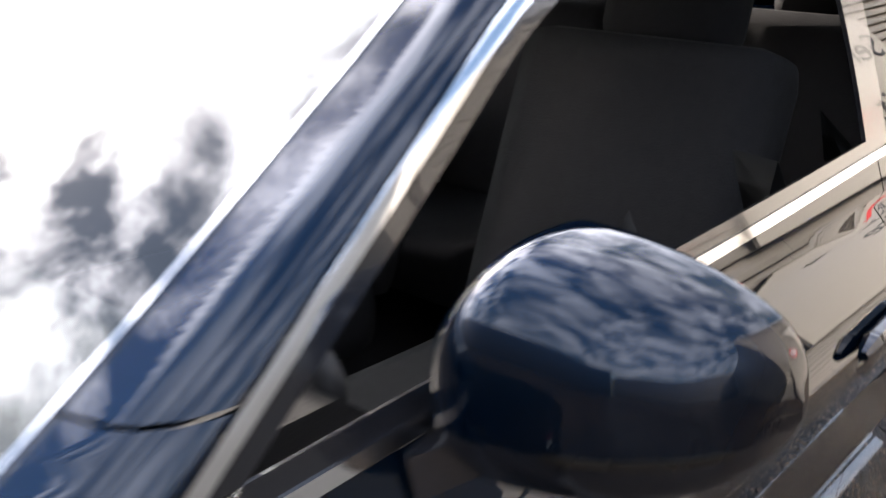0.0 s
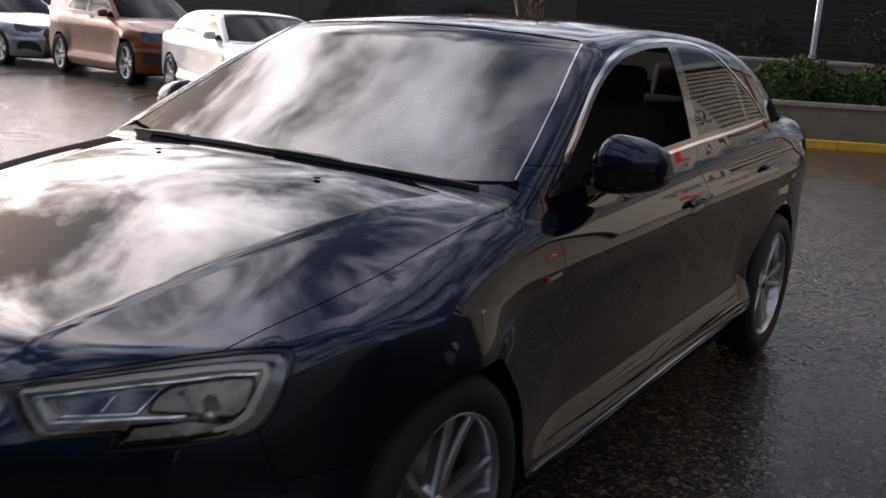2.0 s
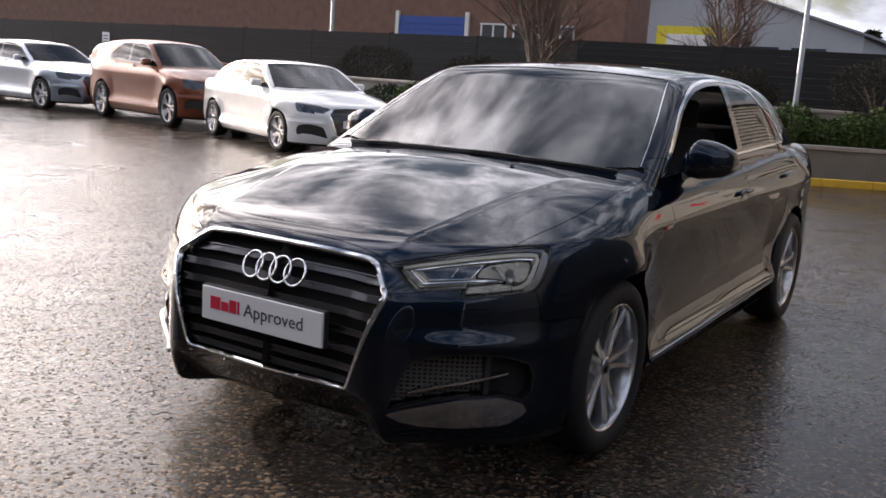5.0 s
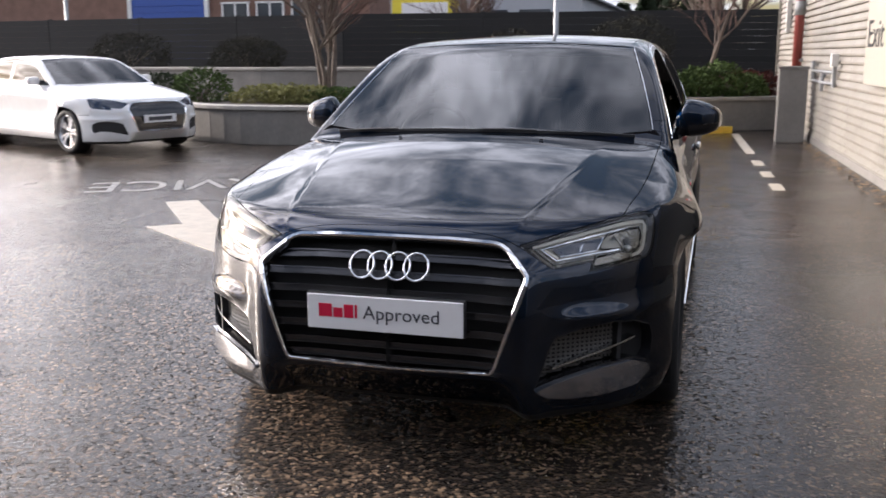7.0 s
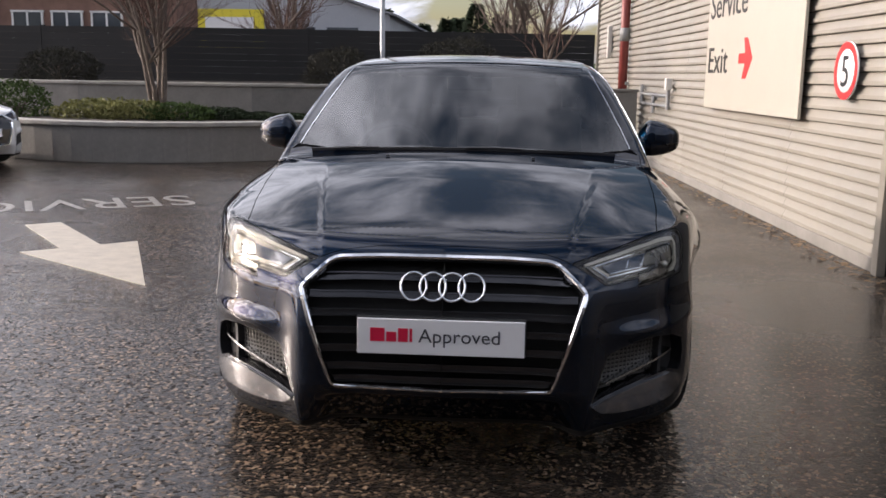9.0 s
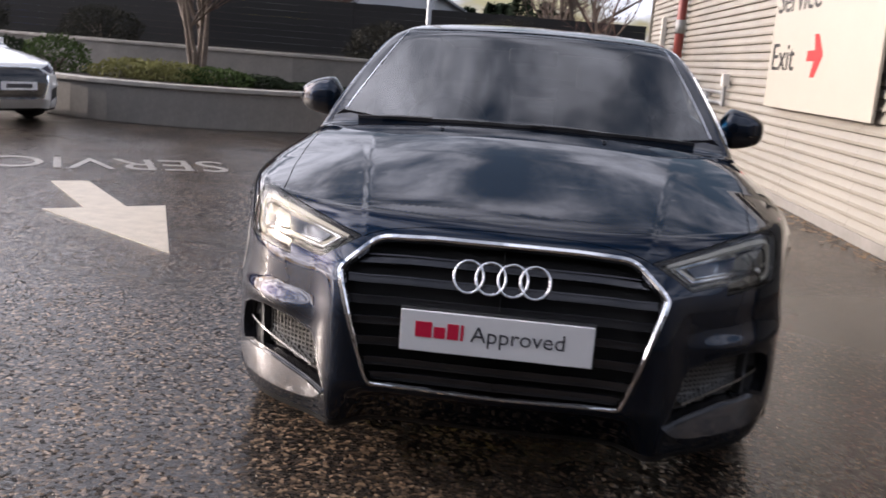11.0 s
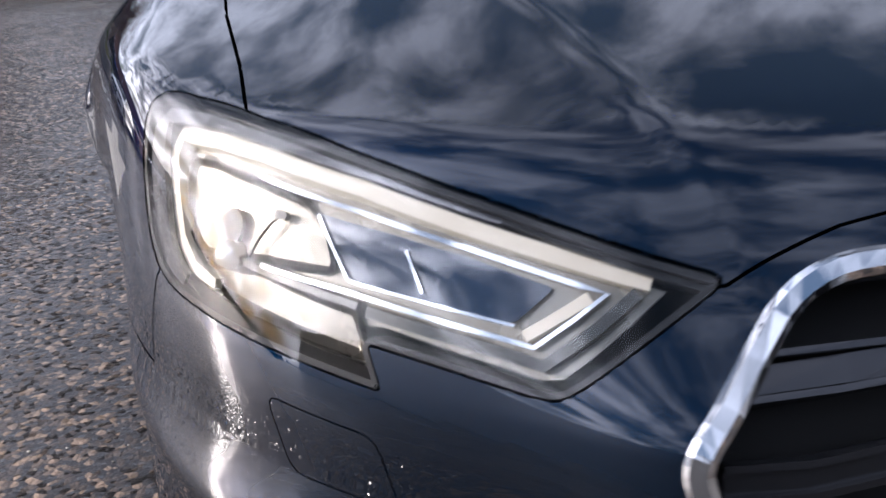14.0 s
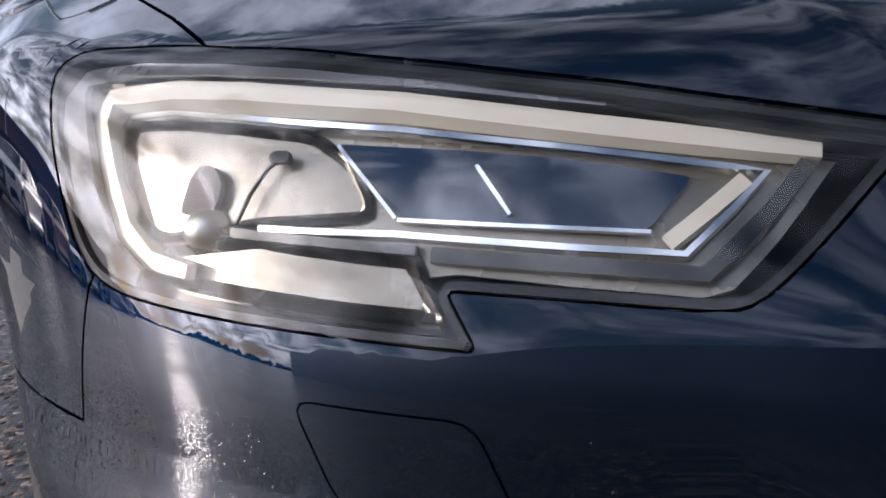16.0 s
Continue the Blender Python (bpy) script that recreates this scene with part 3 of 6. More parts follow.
def settle(field, P):
    """Moves points onto the skin along its slope."""
    for _ in range(4):
        f = field(P[:, 0], P[:, 1], P[:, 2])
        g = grad(field, P)
        q = P + g * 1e-4
        slope = np.maximum((field(q[:, 0], q[:, 1], q[:, 2]) - f) / 1e-4, .3)
        P = P - g * (f / slope)[:, None]
    return P


def skin_half(field, y0, y1, zc, n_phi, n_front, n_mid, n_back):
    """The half x >= 0 of a skin, met by rays that leave a core line inside the car."""
    phi = np.linspace(-math.pi / 2, math.pi / 2, n_phi + 1)
    org, way = [], []
    for t in np.linspace(0.02, math.pi / 2, n_front, endpoint=False):
        org.append((0, y0, zc)), way.append((math.sin(t), -math.cos(t)))
    for y in np.linspace(y0, y1, n_mid, endpoint=False):
        org.append((0, y, zc)), way.append((1.0, 0.0))
    for t in np.linspace(math.pi / 2, math.pi - 0.02, n_back):
        org.append((0, y1, zc)), way.append((math.sin(t), -math.cos(t)))
    n_v = len(org)
    O = np.repeat(np.array(org), n_phi + 1, 0)
    W = np.array(way)
    D = np.stack([np.outer(W[:, 0], np.cos(phi)).ravel(), np.repeat(W[:, 1], n_phi + 1), np.outer(W[:, 0], np.sin(phi)).ravel()], 1)
    lo, hi = np.full(len(O), 0.05), np.full(len(O), 1.6)
    done = np.zeros(len(O), bool)
    prev = lo.copy()
    for k in np.linspace(0.05, 1.6, 70):
        q = O + D * k
        out = (field(q[:, 0], q[:, 1], q[:, 2]) > 0) & ~done
        lo[out], hi[out] = prev[out], k
        done |= out
        prev[:] = k
    for _ in range(22):
        mid = (lo + hi) / 2
        q = O + D * mid[:, None]
        o = field(q[:, 0], q[:, 1], q[:, 2]) > 0
        hi, lo = np.where(o, mid, hi), np.where(o, lo, mid)
    P = O + D * lo[:, None]
    P[np.abs(P[:, 0]) < 1e-6, 0] = 0
    bm = bmesh.new()
    lay = bm.faces.layers.int.new("piece")
    vs = [bm.verts.new(p) for p in P]
    w = n_phi + 1
    for i in range(n_v - 1):
        for j in range(n_phi):
            bm.faces.new((vs[i * w + j], vs[i * w + j + 1], vs[(i + 1) * w + j + 1], vs[(i + 1) * w + j]))
    return bm, lay


def piece_mesh(bm, lay, ids, field, mirror, gap=0.0017, turn=0.010, lift=0.0):
    """Vertices, faces and normals of one panel: its skin, drawn in by a gap, with edges turned inwards."""
    faces = [f for f in bm.faces if f[lay] in ids]
    index, verts, quads = {}, [], []
    for f in faces:
        for v in f.verts:
            if v not in index:
                index[v] = len(verts)
                verts.append(v.co.copy())
        quads.append([index[v] for v in f.verts])
    if not verts:
        return None
    P = np.array([tuple(v) for v in verts])
    on_mid = P[:, 0] < 2e-4
    free = ~on_mid
    P[free] = settle(field, P[free])
    P[on_mid, 0] = 0
    if mirror == "both":
        n = len(P)
        other, extra = np.arange(n), []
        for i in range(n):
            if not on_mid[i]:
                other[i] = n + len(extra)
                extra.append(P[i] * (-1, 1, 1))
        P = np.vstack([P, np.array(extra).reshape(-1, 3)])
        quads = quads + [[int(other[i]) for i in q[::-1]] for q in quads]
    nrm = grad(field, P + np.array([1e-7, 0, 0]))
    P = P + nrm * lift
    count = {}
    for q in quads:
        for a, b in zip(q, q[1:] + q[:1]):
            count[(a, b)] = count.get((a, b), 0) + 1
    rim = [(a, b) for a, b in count if (b, a) not in count]
    pull, times = np.zeros_like(P), np.zeros(len(P))
    for a, b in rim:
        e = P[b] - P[a]
        side = np.cross(nrm[a] + nrm[b], e)
        ln = np.linalg.norm(side)
        if ln > 1e-9:
            for i in (a, b):
                pull[i] += side / ln
                times[i] += 1
    # faces run clockwise or not: draw in towards the panel's own middle
    if rim:
        own = {}
        for q in quads:
            for a, b in zip(q, q[1:] + q[:1]):
                own[a, b] = q
        vote = sum(float(np.dot(np.cross(nrm[a] + nrm[b], P[b] - P[a]), P[own[a, b]].mean(0) - (P[a] + P[b]) / 2)) for a, b in rim)
        sgn = 1 if vote > 0 else -1
        k = times > 0
        pl = pull[k] / np.maximum(np.linalg.norm(pull[k], axis=1, keepdims=True), 1e-9)
        P[k] += sgn * pl * gap
    A3 = np.array([q[:3] for q in quads])
    fn = np.cross(P[A3[:, 1]] - P[A3[:, 0]], P[A3[:, 2]] - P[A3[:, 0]])
    if np.sum(fn * nrm[A3[:, 0]]) < 0:
        quads = [x[::-1] for x in quads]
        rim = [(b, a) for a, b in rim]
    V, Nn = [tuple(p) for p in P], [tuple(v) for v in nrm]
    edge = {}
    for a, b in rim:
        for i in (a, b):
            if i not in edge:
                edge[i] = len(V)
                V.append(tuple(P[i])), Nn.append((0, 0, 0))
                V.append(tuple(P[i] - nrm[i] * turn)), Nn.append((0, 0, 0))
        quads.append([edge[b], edge[a], edge[a] + 1, edge[b] + 1])
    return V, quads, Nn


def link_piece(name, data, material, parent, label="", flip=False):
    if data is None:
        return None
    V, Q, Nn = data
    if flip:
        V = [(-x, y, z) for x, y, z in V]
        Nn = [(-x, y, z) for x, y, z in Nn]
        Q = [q[::-1] for q in Q]
    return mesh_ob(name, V, Q, material, parent, True, label, Nn)


# views in which panel outlines are drawn
TOP = ((1, 0, 0), (0, 1, 0))
SIDE = ((0, 1, 0), (0, 0, 1))
FRONT = ((1, 0, 0), (0, 0, 1))
LAMP = ((0.7507, 0.6607, 0), (0, 0, 1))
SCREEN = ((1, 0, 0), (0, 0.885, 0.466))

WHEEL_F, WHEEL_R, WHEEL_Z, ARCH = 0.875, 3.512, 0.318, 0.352

WINDOW_LINE = [(1.375, .960), (1.45, 1.010), (1.577, 1.090), (1.80, 1.222), (1.95, 1.287), (2.1, 1.327), (2.31, 1.354), (2.53, 1.363),
               (2.79, 1.354), (2.95, 1.322), (3.06, 1.268), (3.25, 1.170), (3.42, 1.052), (3.35, 1.044), (2.444, 1.014), (2.086, .996),
               (1.614, .975)]
LAMP_LINE = [(.386, .723), (.45, .7385), (.53, .756), (.62, .7725), (.70, .785), (.78, .793), (.85, .797), (.885, .796), (.899, .786),
             (.894, .765), (.880, .725), (.862, .690), (.842, .670), (.815, .6605), (.76, .6555), (.70, .651), (.64, .6455), (.583, .640),
             (.600, .668), (.545, .663), (.49, .657), (.462, .656), (.445, .668)]
GRILLE_LINE = [(0, .736), (.20, .735), (.335, .728), (.365, .717), (.438, .652), (.446, .638), (.443, .622), (.352, .347), (.342, .334), (.325, .3305), (0, .326)]
INTAKE_LINE = [(.385, .285), (.42, .290), (.50, .310), (.61, .335), (.742, .342), (.82, .318), (.850, .345), (.853, .400), (.835, .440),
               (.76, .468), (.655, .481), (.555, .471), (.468, .447), (.452, .440), (.424, .385)]
BONNET_LINE = [(-.02, .148), (.2, .146), (.33, .138), (.405, .126), (.47, .135), (.56, .205), (.64, .275), (.700, .345), (.712, .46), (.733, .6), (.750, .8),
               (.757, 1.0), (.758, 1.18), (.764, 1.318), (.70, 1.322), (.6, 1.277), (.4, 1.227), (.2, 1.204), (-.02, 1.197)]
SCREEN_LINE = [(-.02, 1.536), (.2, 1.542), (.4, 1.562), (.6, 1.602), (.722, 1.650), (.698, 1.80), (.648, 2.05), (.576, 2.370), (.55, 2.382), (.25, 2.372),
               (-.02, 2.368)]

ID = dict(rest=0, wing=1, bonnet=2, bumper=3, lamp=4, grille=5, intake=6, screen=7, cowl=8, chrome=9, pillar=10, glass_f=11, glass_r=12, glass_q=13,
          roof=14, backlight=15, boot=16, tail=17, door_f=18, door_r=19, sill=20, under=21, arch=22, quarter=23, flap=24)


def circle(cy, cz, r, n=56):
    return [(cy + r * math.cos(2 * math.pi * i / n), cz + r * math.sin(2 * math.pi * i / n)) for i in range(n)]


def cut_skin(bm, lay, fine=True):
    """Parts the saloon's skin into panels, glass and openings."""
    side = lambda c: c.x > 0.45
    nose = lambda c: c.y < 0.62
    seg = 56 if fine else 24
    chop(bm, lay, circle(WHEEL_F, .33, ARCH, seg), *SIDE, lambda c: c.x > .55 and c.z < .75, ID["arch"])
    chop(bm, lay, circle(WHEEL_R, .33, ARCH, seg), *SIDE, lambda c: c.x > .55 and c.z < .75, ID["arch"])
    rest = {0}
    lamp = rounded(LAMP_LINE, [.012] + [.02] * 16 + [.006, .006] + [.02, .02, .012, .02], 3) if fine else LAMP_LINE
    chop(bm, lay, lamp, *LAMP, lambda c: nose(c) and c.x > .3, ID["lamp"], rest)
    chop(bm, lay, [(-.02, .736)] + GRILLE_LINE[1:-1] + [(-.02, .326)], *FRONT, lambda c: c.y < .2, ID["grille"], rest)
    chop(bm, lay, rounded(INTAKE_LINE, .012, 2) if fine else INTAKE_LINE, *LAMP, lambda c: c.y < .5 and c.z < .6, ID["intake"], rest)
    chop(bm, lay, SCREEN_LINE, *SCREEN, lambda c: 1.1 < c.y < 2.2 and c.z > .93, ID["screen"], rest)
    outer = rounded(WINDOW_LINE, [.01] + [.05] * 11 + [.01, .02] + [.05] * 3, 3) if fine else WINDOW_LINE
    chop(bm, lay, outer, *SIDE, side, ID["chrome"], rest)
    inner = shrink(outer, .0105)
    chop(bm, lay, inner, *SIDE, side, ID["pillar"], {ID["chrome"]})
    lean = lambda z, y0, y1: y0 + (y1 - y0) * (z - 1.0) / .35
    chop(bm, lay, shrink(outer, .026), *SIDE, side, 30, {ID["pillar"]})
    chop(bm, lay, [(1.2, .9), (lean(.9, 2.425, 2.50), .9), (lean(1.5, 2.425, 2.50), 1.5), (1.2, 1.5)], *SIDE, side, ID["glass_f"], {30})
    chop(bm, lay, [(lean(.9, 2.50, 2.575), .9), (3.115, .9), (3.03, 1.5), (lean(1.5, 2.50, 2.575), 1.5)], *SIDE, side, ID["glass_r"], {30})
    chop(bm, lay, [(3.145, .9), (3.6, .9), (3.6, 1.5), (3.06, 1.5)], *SIDE, side, ID["glass_q"], {30})
    for f in bm.faces:
        if f[lay] == 30:
            f[lay] = ID["pillar"]
    chop(bm, lay, [(-.02, 1.975), (.3, 1.982), (.52, 2.005), (.565, 2.06), (.57, 2.6), (.555, 3.1), (.50, 3.36), (-.02, 3.42)], *TOP,
         lambda c: c.z > 1.2, ID["roof"], rest)
    chop(bm, lay, [(-.02, 3.45), (.45, 3.41), (.50, 3.44), (.565, 3.80), (.5, 3.86), (-.02, 3.92)], *TOP, lambda c: c.z > 1.04, ID["backlight"], rest)
    chop(bm, lay, BONNET_LINE, *TOP, lambda c: c.z > .708 and c.y < 1.4, ID["bonnet"], rest)
    chop(bm, lay, [(-.02, 1.15), (.766, 1.300), (.735, 1.345), (.5, 1.30), (-.02, 1.25)], *TOP, lambda c: c.z > .9 and c.y < 1.4, ID["cowl"], rest)
    chop(bm, lay, [(-.02, 3.95), (.62, 3.93), (.66, 4.35), (.6, 4.6), (-.02, 4.6)], *TOP, lambda c: c.z > .72, ID["boot"], rest)
    chop(bm, lay, [(4.0, .72), (4.6, .72), (4.6, .90), (3.98, .88)], *SIDE, lambda c: c.y > 3.9 and c.x > .45, ID["tail"], rest)
    if fine:
        chop(bm, lay, rounded([(.683, .615), (.586, .607), (.565, .556), (.660, .560)], .012, 3), *LAMP, lambda c: c.y < .4 and c.x > .4, ID["flap"], rest)
    chop(bm, lay, [(-.3, .19), (WHEEL_F, .19), (WHEEL_F, .562), (.58, .562), (.392, .570), (.372, .66), (.33, .75), (.10, .82), (-.3, .82)], *SIDE,
         lambda c: c.y < .75, ID["bumper"], rest)
    chop(bm, lay, [(.2, .19), (1.352, .19), (1.352, .80), (1.345, 1.05), (.2, 1.05)], *SIDE, lambda c: c.x > .4, ID["wing"], rest)
    chop(bm, lay, [(1.352, .318), (2.475, .325), (2.475, .6), (2.46, 1.03), (1.345, 1.03), (1.352, .80)], *SIDE, side, ID["door_f"], rest)
    chop(bm, lay, [(2.475, .325), (3.05, .332), (3.13, .45), (3.22, .60), (3.36, .70), (3.44, .80), (3.42, 1.06), (2.46, 1.03), (2.475, .6)], *SIDE, side,
         ID["door_r"], rest)
    chop(bm, lay, [(1.0, .185), (3.3, .185), (3.3, .33), (1.0, .318)], *SIDE, side, ID["sill"], rest)
    for f in bm.faces:
        c = f.calc_center_median()
        if f[lay] in (0, ID["bumper"], ID["wing"]) and c.z < .19:
            f[lay] = ID["under"]
        elif f[lay] == 0:
            f[lay] = ID["quarter"]


def on_skin(field, A, B, uv, depth=0.0, x_min=None):
    """Points on a skin that show at (u, v) in a view along A x B, set back by depth; with their normals."""
    A, B = np.array(A, float), np.array(B, float)
    C = np.cross(A, B)
    C = C / np.linalg.norm(C)
    if C[1] > 0:
        C = -C
    uv = np.asarray(uv, float)
    base = uv[:, :1] * A + uv[:, 1:] * B
    n = len(uv)
    ks = np.linspace(1.2, -1.0, 276)
    q = (base[:, None, :] + C * ks[None, :, None]).reshape(-1, 3)
    first = np.argmax(field(q[:, 0], q[:, 1], q[:, 2]).reshape(n, -1) < 0, axis=1)
    lo, hi = ks[first], ks[np.maximum(first - 1, 0)]
    for _ in range(22):
        mid = (lo + hi) / 2
        q = base + C * mid[:, None]
        o = field(q[:, 0], q[:, 1], q[:, 2]) > 0
        hi, lo = np.where(o, mid, hi), np.where(o, lo, mid)
    P = base + C * lo[:, None]
    nr = grad(field, P)
    d = np.asarray(depth, float)
    return P - nr * (d[:, None] if d.ndim else d), nr


def strip_on(field, view, line, shape, depth, closed=False, dense=0.012, widths=None):
    """A bar of the given cross-shape that follows the skin along a drawn line, set back by depth."""
    pts, ws = [], []
    n = len(line)
    for i in range(n if closed else n - 1):
        a, b = Vector(line[i]), Vector(line[(i + 1) % n])
        k = max(1, int((b - a).length / dense))
        for s in range(k):
            pts.append(tuple(a.lerp(b, s / k)))
            if widths:
                ws.append(widths[i] + (widths[(i + 1) % n] - widths[i]) * s / k)
    if not closed:
        pts.append(tuple(line[-1]))
        if widths:
            ws.append(widths[-1])
    P, nr = on_skin(field, *view, pts, depth)
    return bm_sweep(P.tolist(), shape, closed, nr.tolist(), widths=ws or None)


def sheet_on(field, view, outline, depth, grid=0.012, thick=0.004, bow=0.0):
    """A sheet inside an outline, set back from the skin, with real thickness."""
    us, vs = [p[0] for p in outline], [p[1] for p in outline]
    bm = bmesh.new()
    bm.faces.new([bm.verts.new((u, v, 0)) for u, v in outline])
    bmesh.ops.triangulate(bm, faces=bm.faces[:])
    for axis, vals in ((0, us), (1, vs)):
        n = max(2, int((max(vals) - min(vals)) / grid) + 1)
        for i in range(1, n):
            at = [0, 0, 0]
            at[axis] = min(vals) + (max(vals) - min(vals)) * i / n
            no = [0, 0, 0]
            no[axis] = 1
            bmesh.ops.bisect_plane(bm, geom=bm.verts[:] + bm.edges[:] + bm.faces[:], plane_co=at, plane_no=no, dist=1e-6)
    uv = [(v.co.x, v.co.y) for v in bm.verts]
    if bow:
        def inset(q):
            """Distance from the outline, 0 at the rim and 1 deep inside."""
            best = 1.0
            for i in range(len(outline)):
                a, b = Vector(outline[i - 1]), Vector(outline[i])
                e = b - a
                t = min(max((Vector(q) - a).dot(e) / max(e.length_squared, 1e-12), 0), 1)
                best = min(best, (Vector(q) - a - e * t).length)
            k = min(best / .030, 1)
            return 1 - (1 - k) ** 2
        depth = depth + bow * np.array([inset(q) for q in uv])
    P, nr = on_skin(field, *view, uv, depth)
    for v, p in zip(bm.verts, P):
        v.co = p
    bm.normal_update()
    n0 = Vector(nr[0])
    if sum(f.normal.dot(n0) for f in bm.faces) < 0:
        bmesh.ops.reverse_faces(bm, faces=bm.faces)
    bmesh.ops.solidify(bm, geom=list(bm.faces), thickness=thick)
    return bm


def mirror_bm(bm):
    b = bm.copy()
    for v in b.verts:
        v.co.x = -v.co.x
    bmesh.ops.reverse_faces(b, faces=b.faces)
    return b


def both(name, make, material, parent_of, label="", smooth=True):
    """One part on each side of a car; parent_of gives the parent for +1 and -1."""
    bm = make()
    m2 = mirror_bm(bm)
    pair = (part(name, bm, material, parent_of(1), label, smooth), part(name, m2, material, parent_of(-1), label, smooth))
    if smooth:
        for o in pair:
            o.data.set_sharp_from_angle(angle=0.7)
    return pair


WHEEL_PARTS = []


def wheel(m, parent):
    """An alloy wheel with five twin spokes; its outer face looks to +x."""
    w = new("wheel")
    w.parent = parent
    w.matrix_local = m
    for o in WHEEL_PARTS:
        c = new(o.name.split(".")[0], o.data)
        c.parent = w
        if "label" in o:
            c["label"] = o["label"]
    if WHEEL_PARTS:
        return w
    R, r = .318, .232
    prof = [(-.11, r), (-.115, r + .02), (-.112, .29), (-.10, .308), (-.08, .316), (-.04, .3185), (.04, .3185), (.07, .316), (.088, .306), (.098, .288), (.100, .262), (.094, .240), (.086, r)]
    part("tyre", bm_lathe(prof, 64), M["rubber"], w, "low-profile black rubber tyre", True)
    rim = [(-.10, .205), (-.10, .226), (.074, .230), (.084, .2335), (.088, .231), (.086, .226), (.070, .219), (.03, .212), (-.06, .205)]
    part("rim", bm_lathe(rim, 64), M["alloy"], w, "silver alloy rim", True)
    bm = bm_lathe([(.058, .004), (.062, .026), (.060, .033), (.05, .036), (.046, .058), (.03, .066), (0.0, .066)], 32)
    part("hub", bm, M["alloy"], w, "", True)
    part("centre_cap", bm_lathe([(.070, .002), (.069, .022), (.060, .027)], 24), M["gloss_black"], w, "round black wheel centre cap", True)
    for k in range(5):
        for s in (-1, 1):
            bm = bmesh.new()
            a0 = 2 * math.pi * k / 5
            rows = []
            for t, lat, half, xx in ((.03, .010, .013, .058), (.09, .017, .012, .060), (.15, .028, .012, .066), (.20, .040, .013, .072), (.228, .050, .018, .076)):
                row = []
                for dl, dx in ((-half, -.010), (-half * .75, 0), (half * .75, 0), (half, -.010), (half, -.034), (-half, -.034)):
                    q = lat * s + dl
                    y, z = t * math.cos(a0) - q * math.sin(a0), t * math.sin(a0) + q * math.cos(a0)
                    row.append(bm.verts.new((xx + dx, y, z)))
                rows.append(row)
            for p, q in zip(rows, rows[1:]):
                for j in range(6):
                    i = (j + 1) % 6
                    bm.faces.new((p[j], p[i], q[i], q[j]))
            bm.faces.new(rows[0][::-1]), bm.faces.new(rows[-1])
            bmesh.ops.recalc_face_normals(bm, faces=bm.faces)
            part("spoke", bm, M["alloy"], w)
    part("brake_disc", bm_lathe([(.0, .06), (.0, .150), (-.02, .150), (-.02, .06)], 40), M["disc"], w, "bare steel brake disc", True)
    part("wheel_back", bm_lathe([(-.05, .002), (-.05, .206)], 32), M["liner_black"], w)
    WHEEL_PARTS.extend(w.children)
    return w


def wheels_and_arches(car, width=.788, z=.318):
    for y in (WHEEL_F, WHEEL_R):
        for s in (1, -1):
            wheel(Matrix.Translation((s * width, y, z)) @ (Matrix.Identity(4) if s > 0 else pose(0, 0, 0, 0, 0, 180)), car)
        bm = bmesh.new()
        n = 32
        rows = []
        for x in (.868, .60, .55):
            rows.append([bm.verts.new((x, y + (ARCH + .006 if x > .56 else .05) * math.cos(math.pi * (i / n * 1.3 - .15)),
                                       .33 + (ARCH + .006 if x > .56 else .05) * math.sin(math.pi * (i / n * 1.3 - .15)))) for i in range(n + 1)])
        for p, q in zip(rows, rows[1:]):
            for i in range(n):
                bm.faces.new((p[i], p[i + 1], q[i + 1], q[i]))
        both("wheel_arch_liner", lambda: bm, M["liner_black"], lambda s: car)


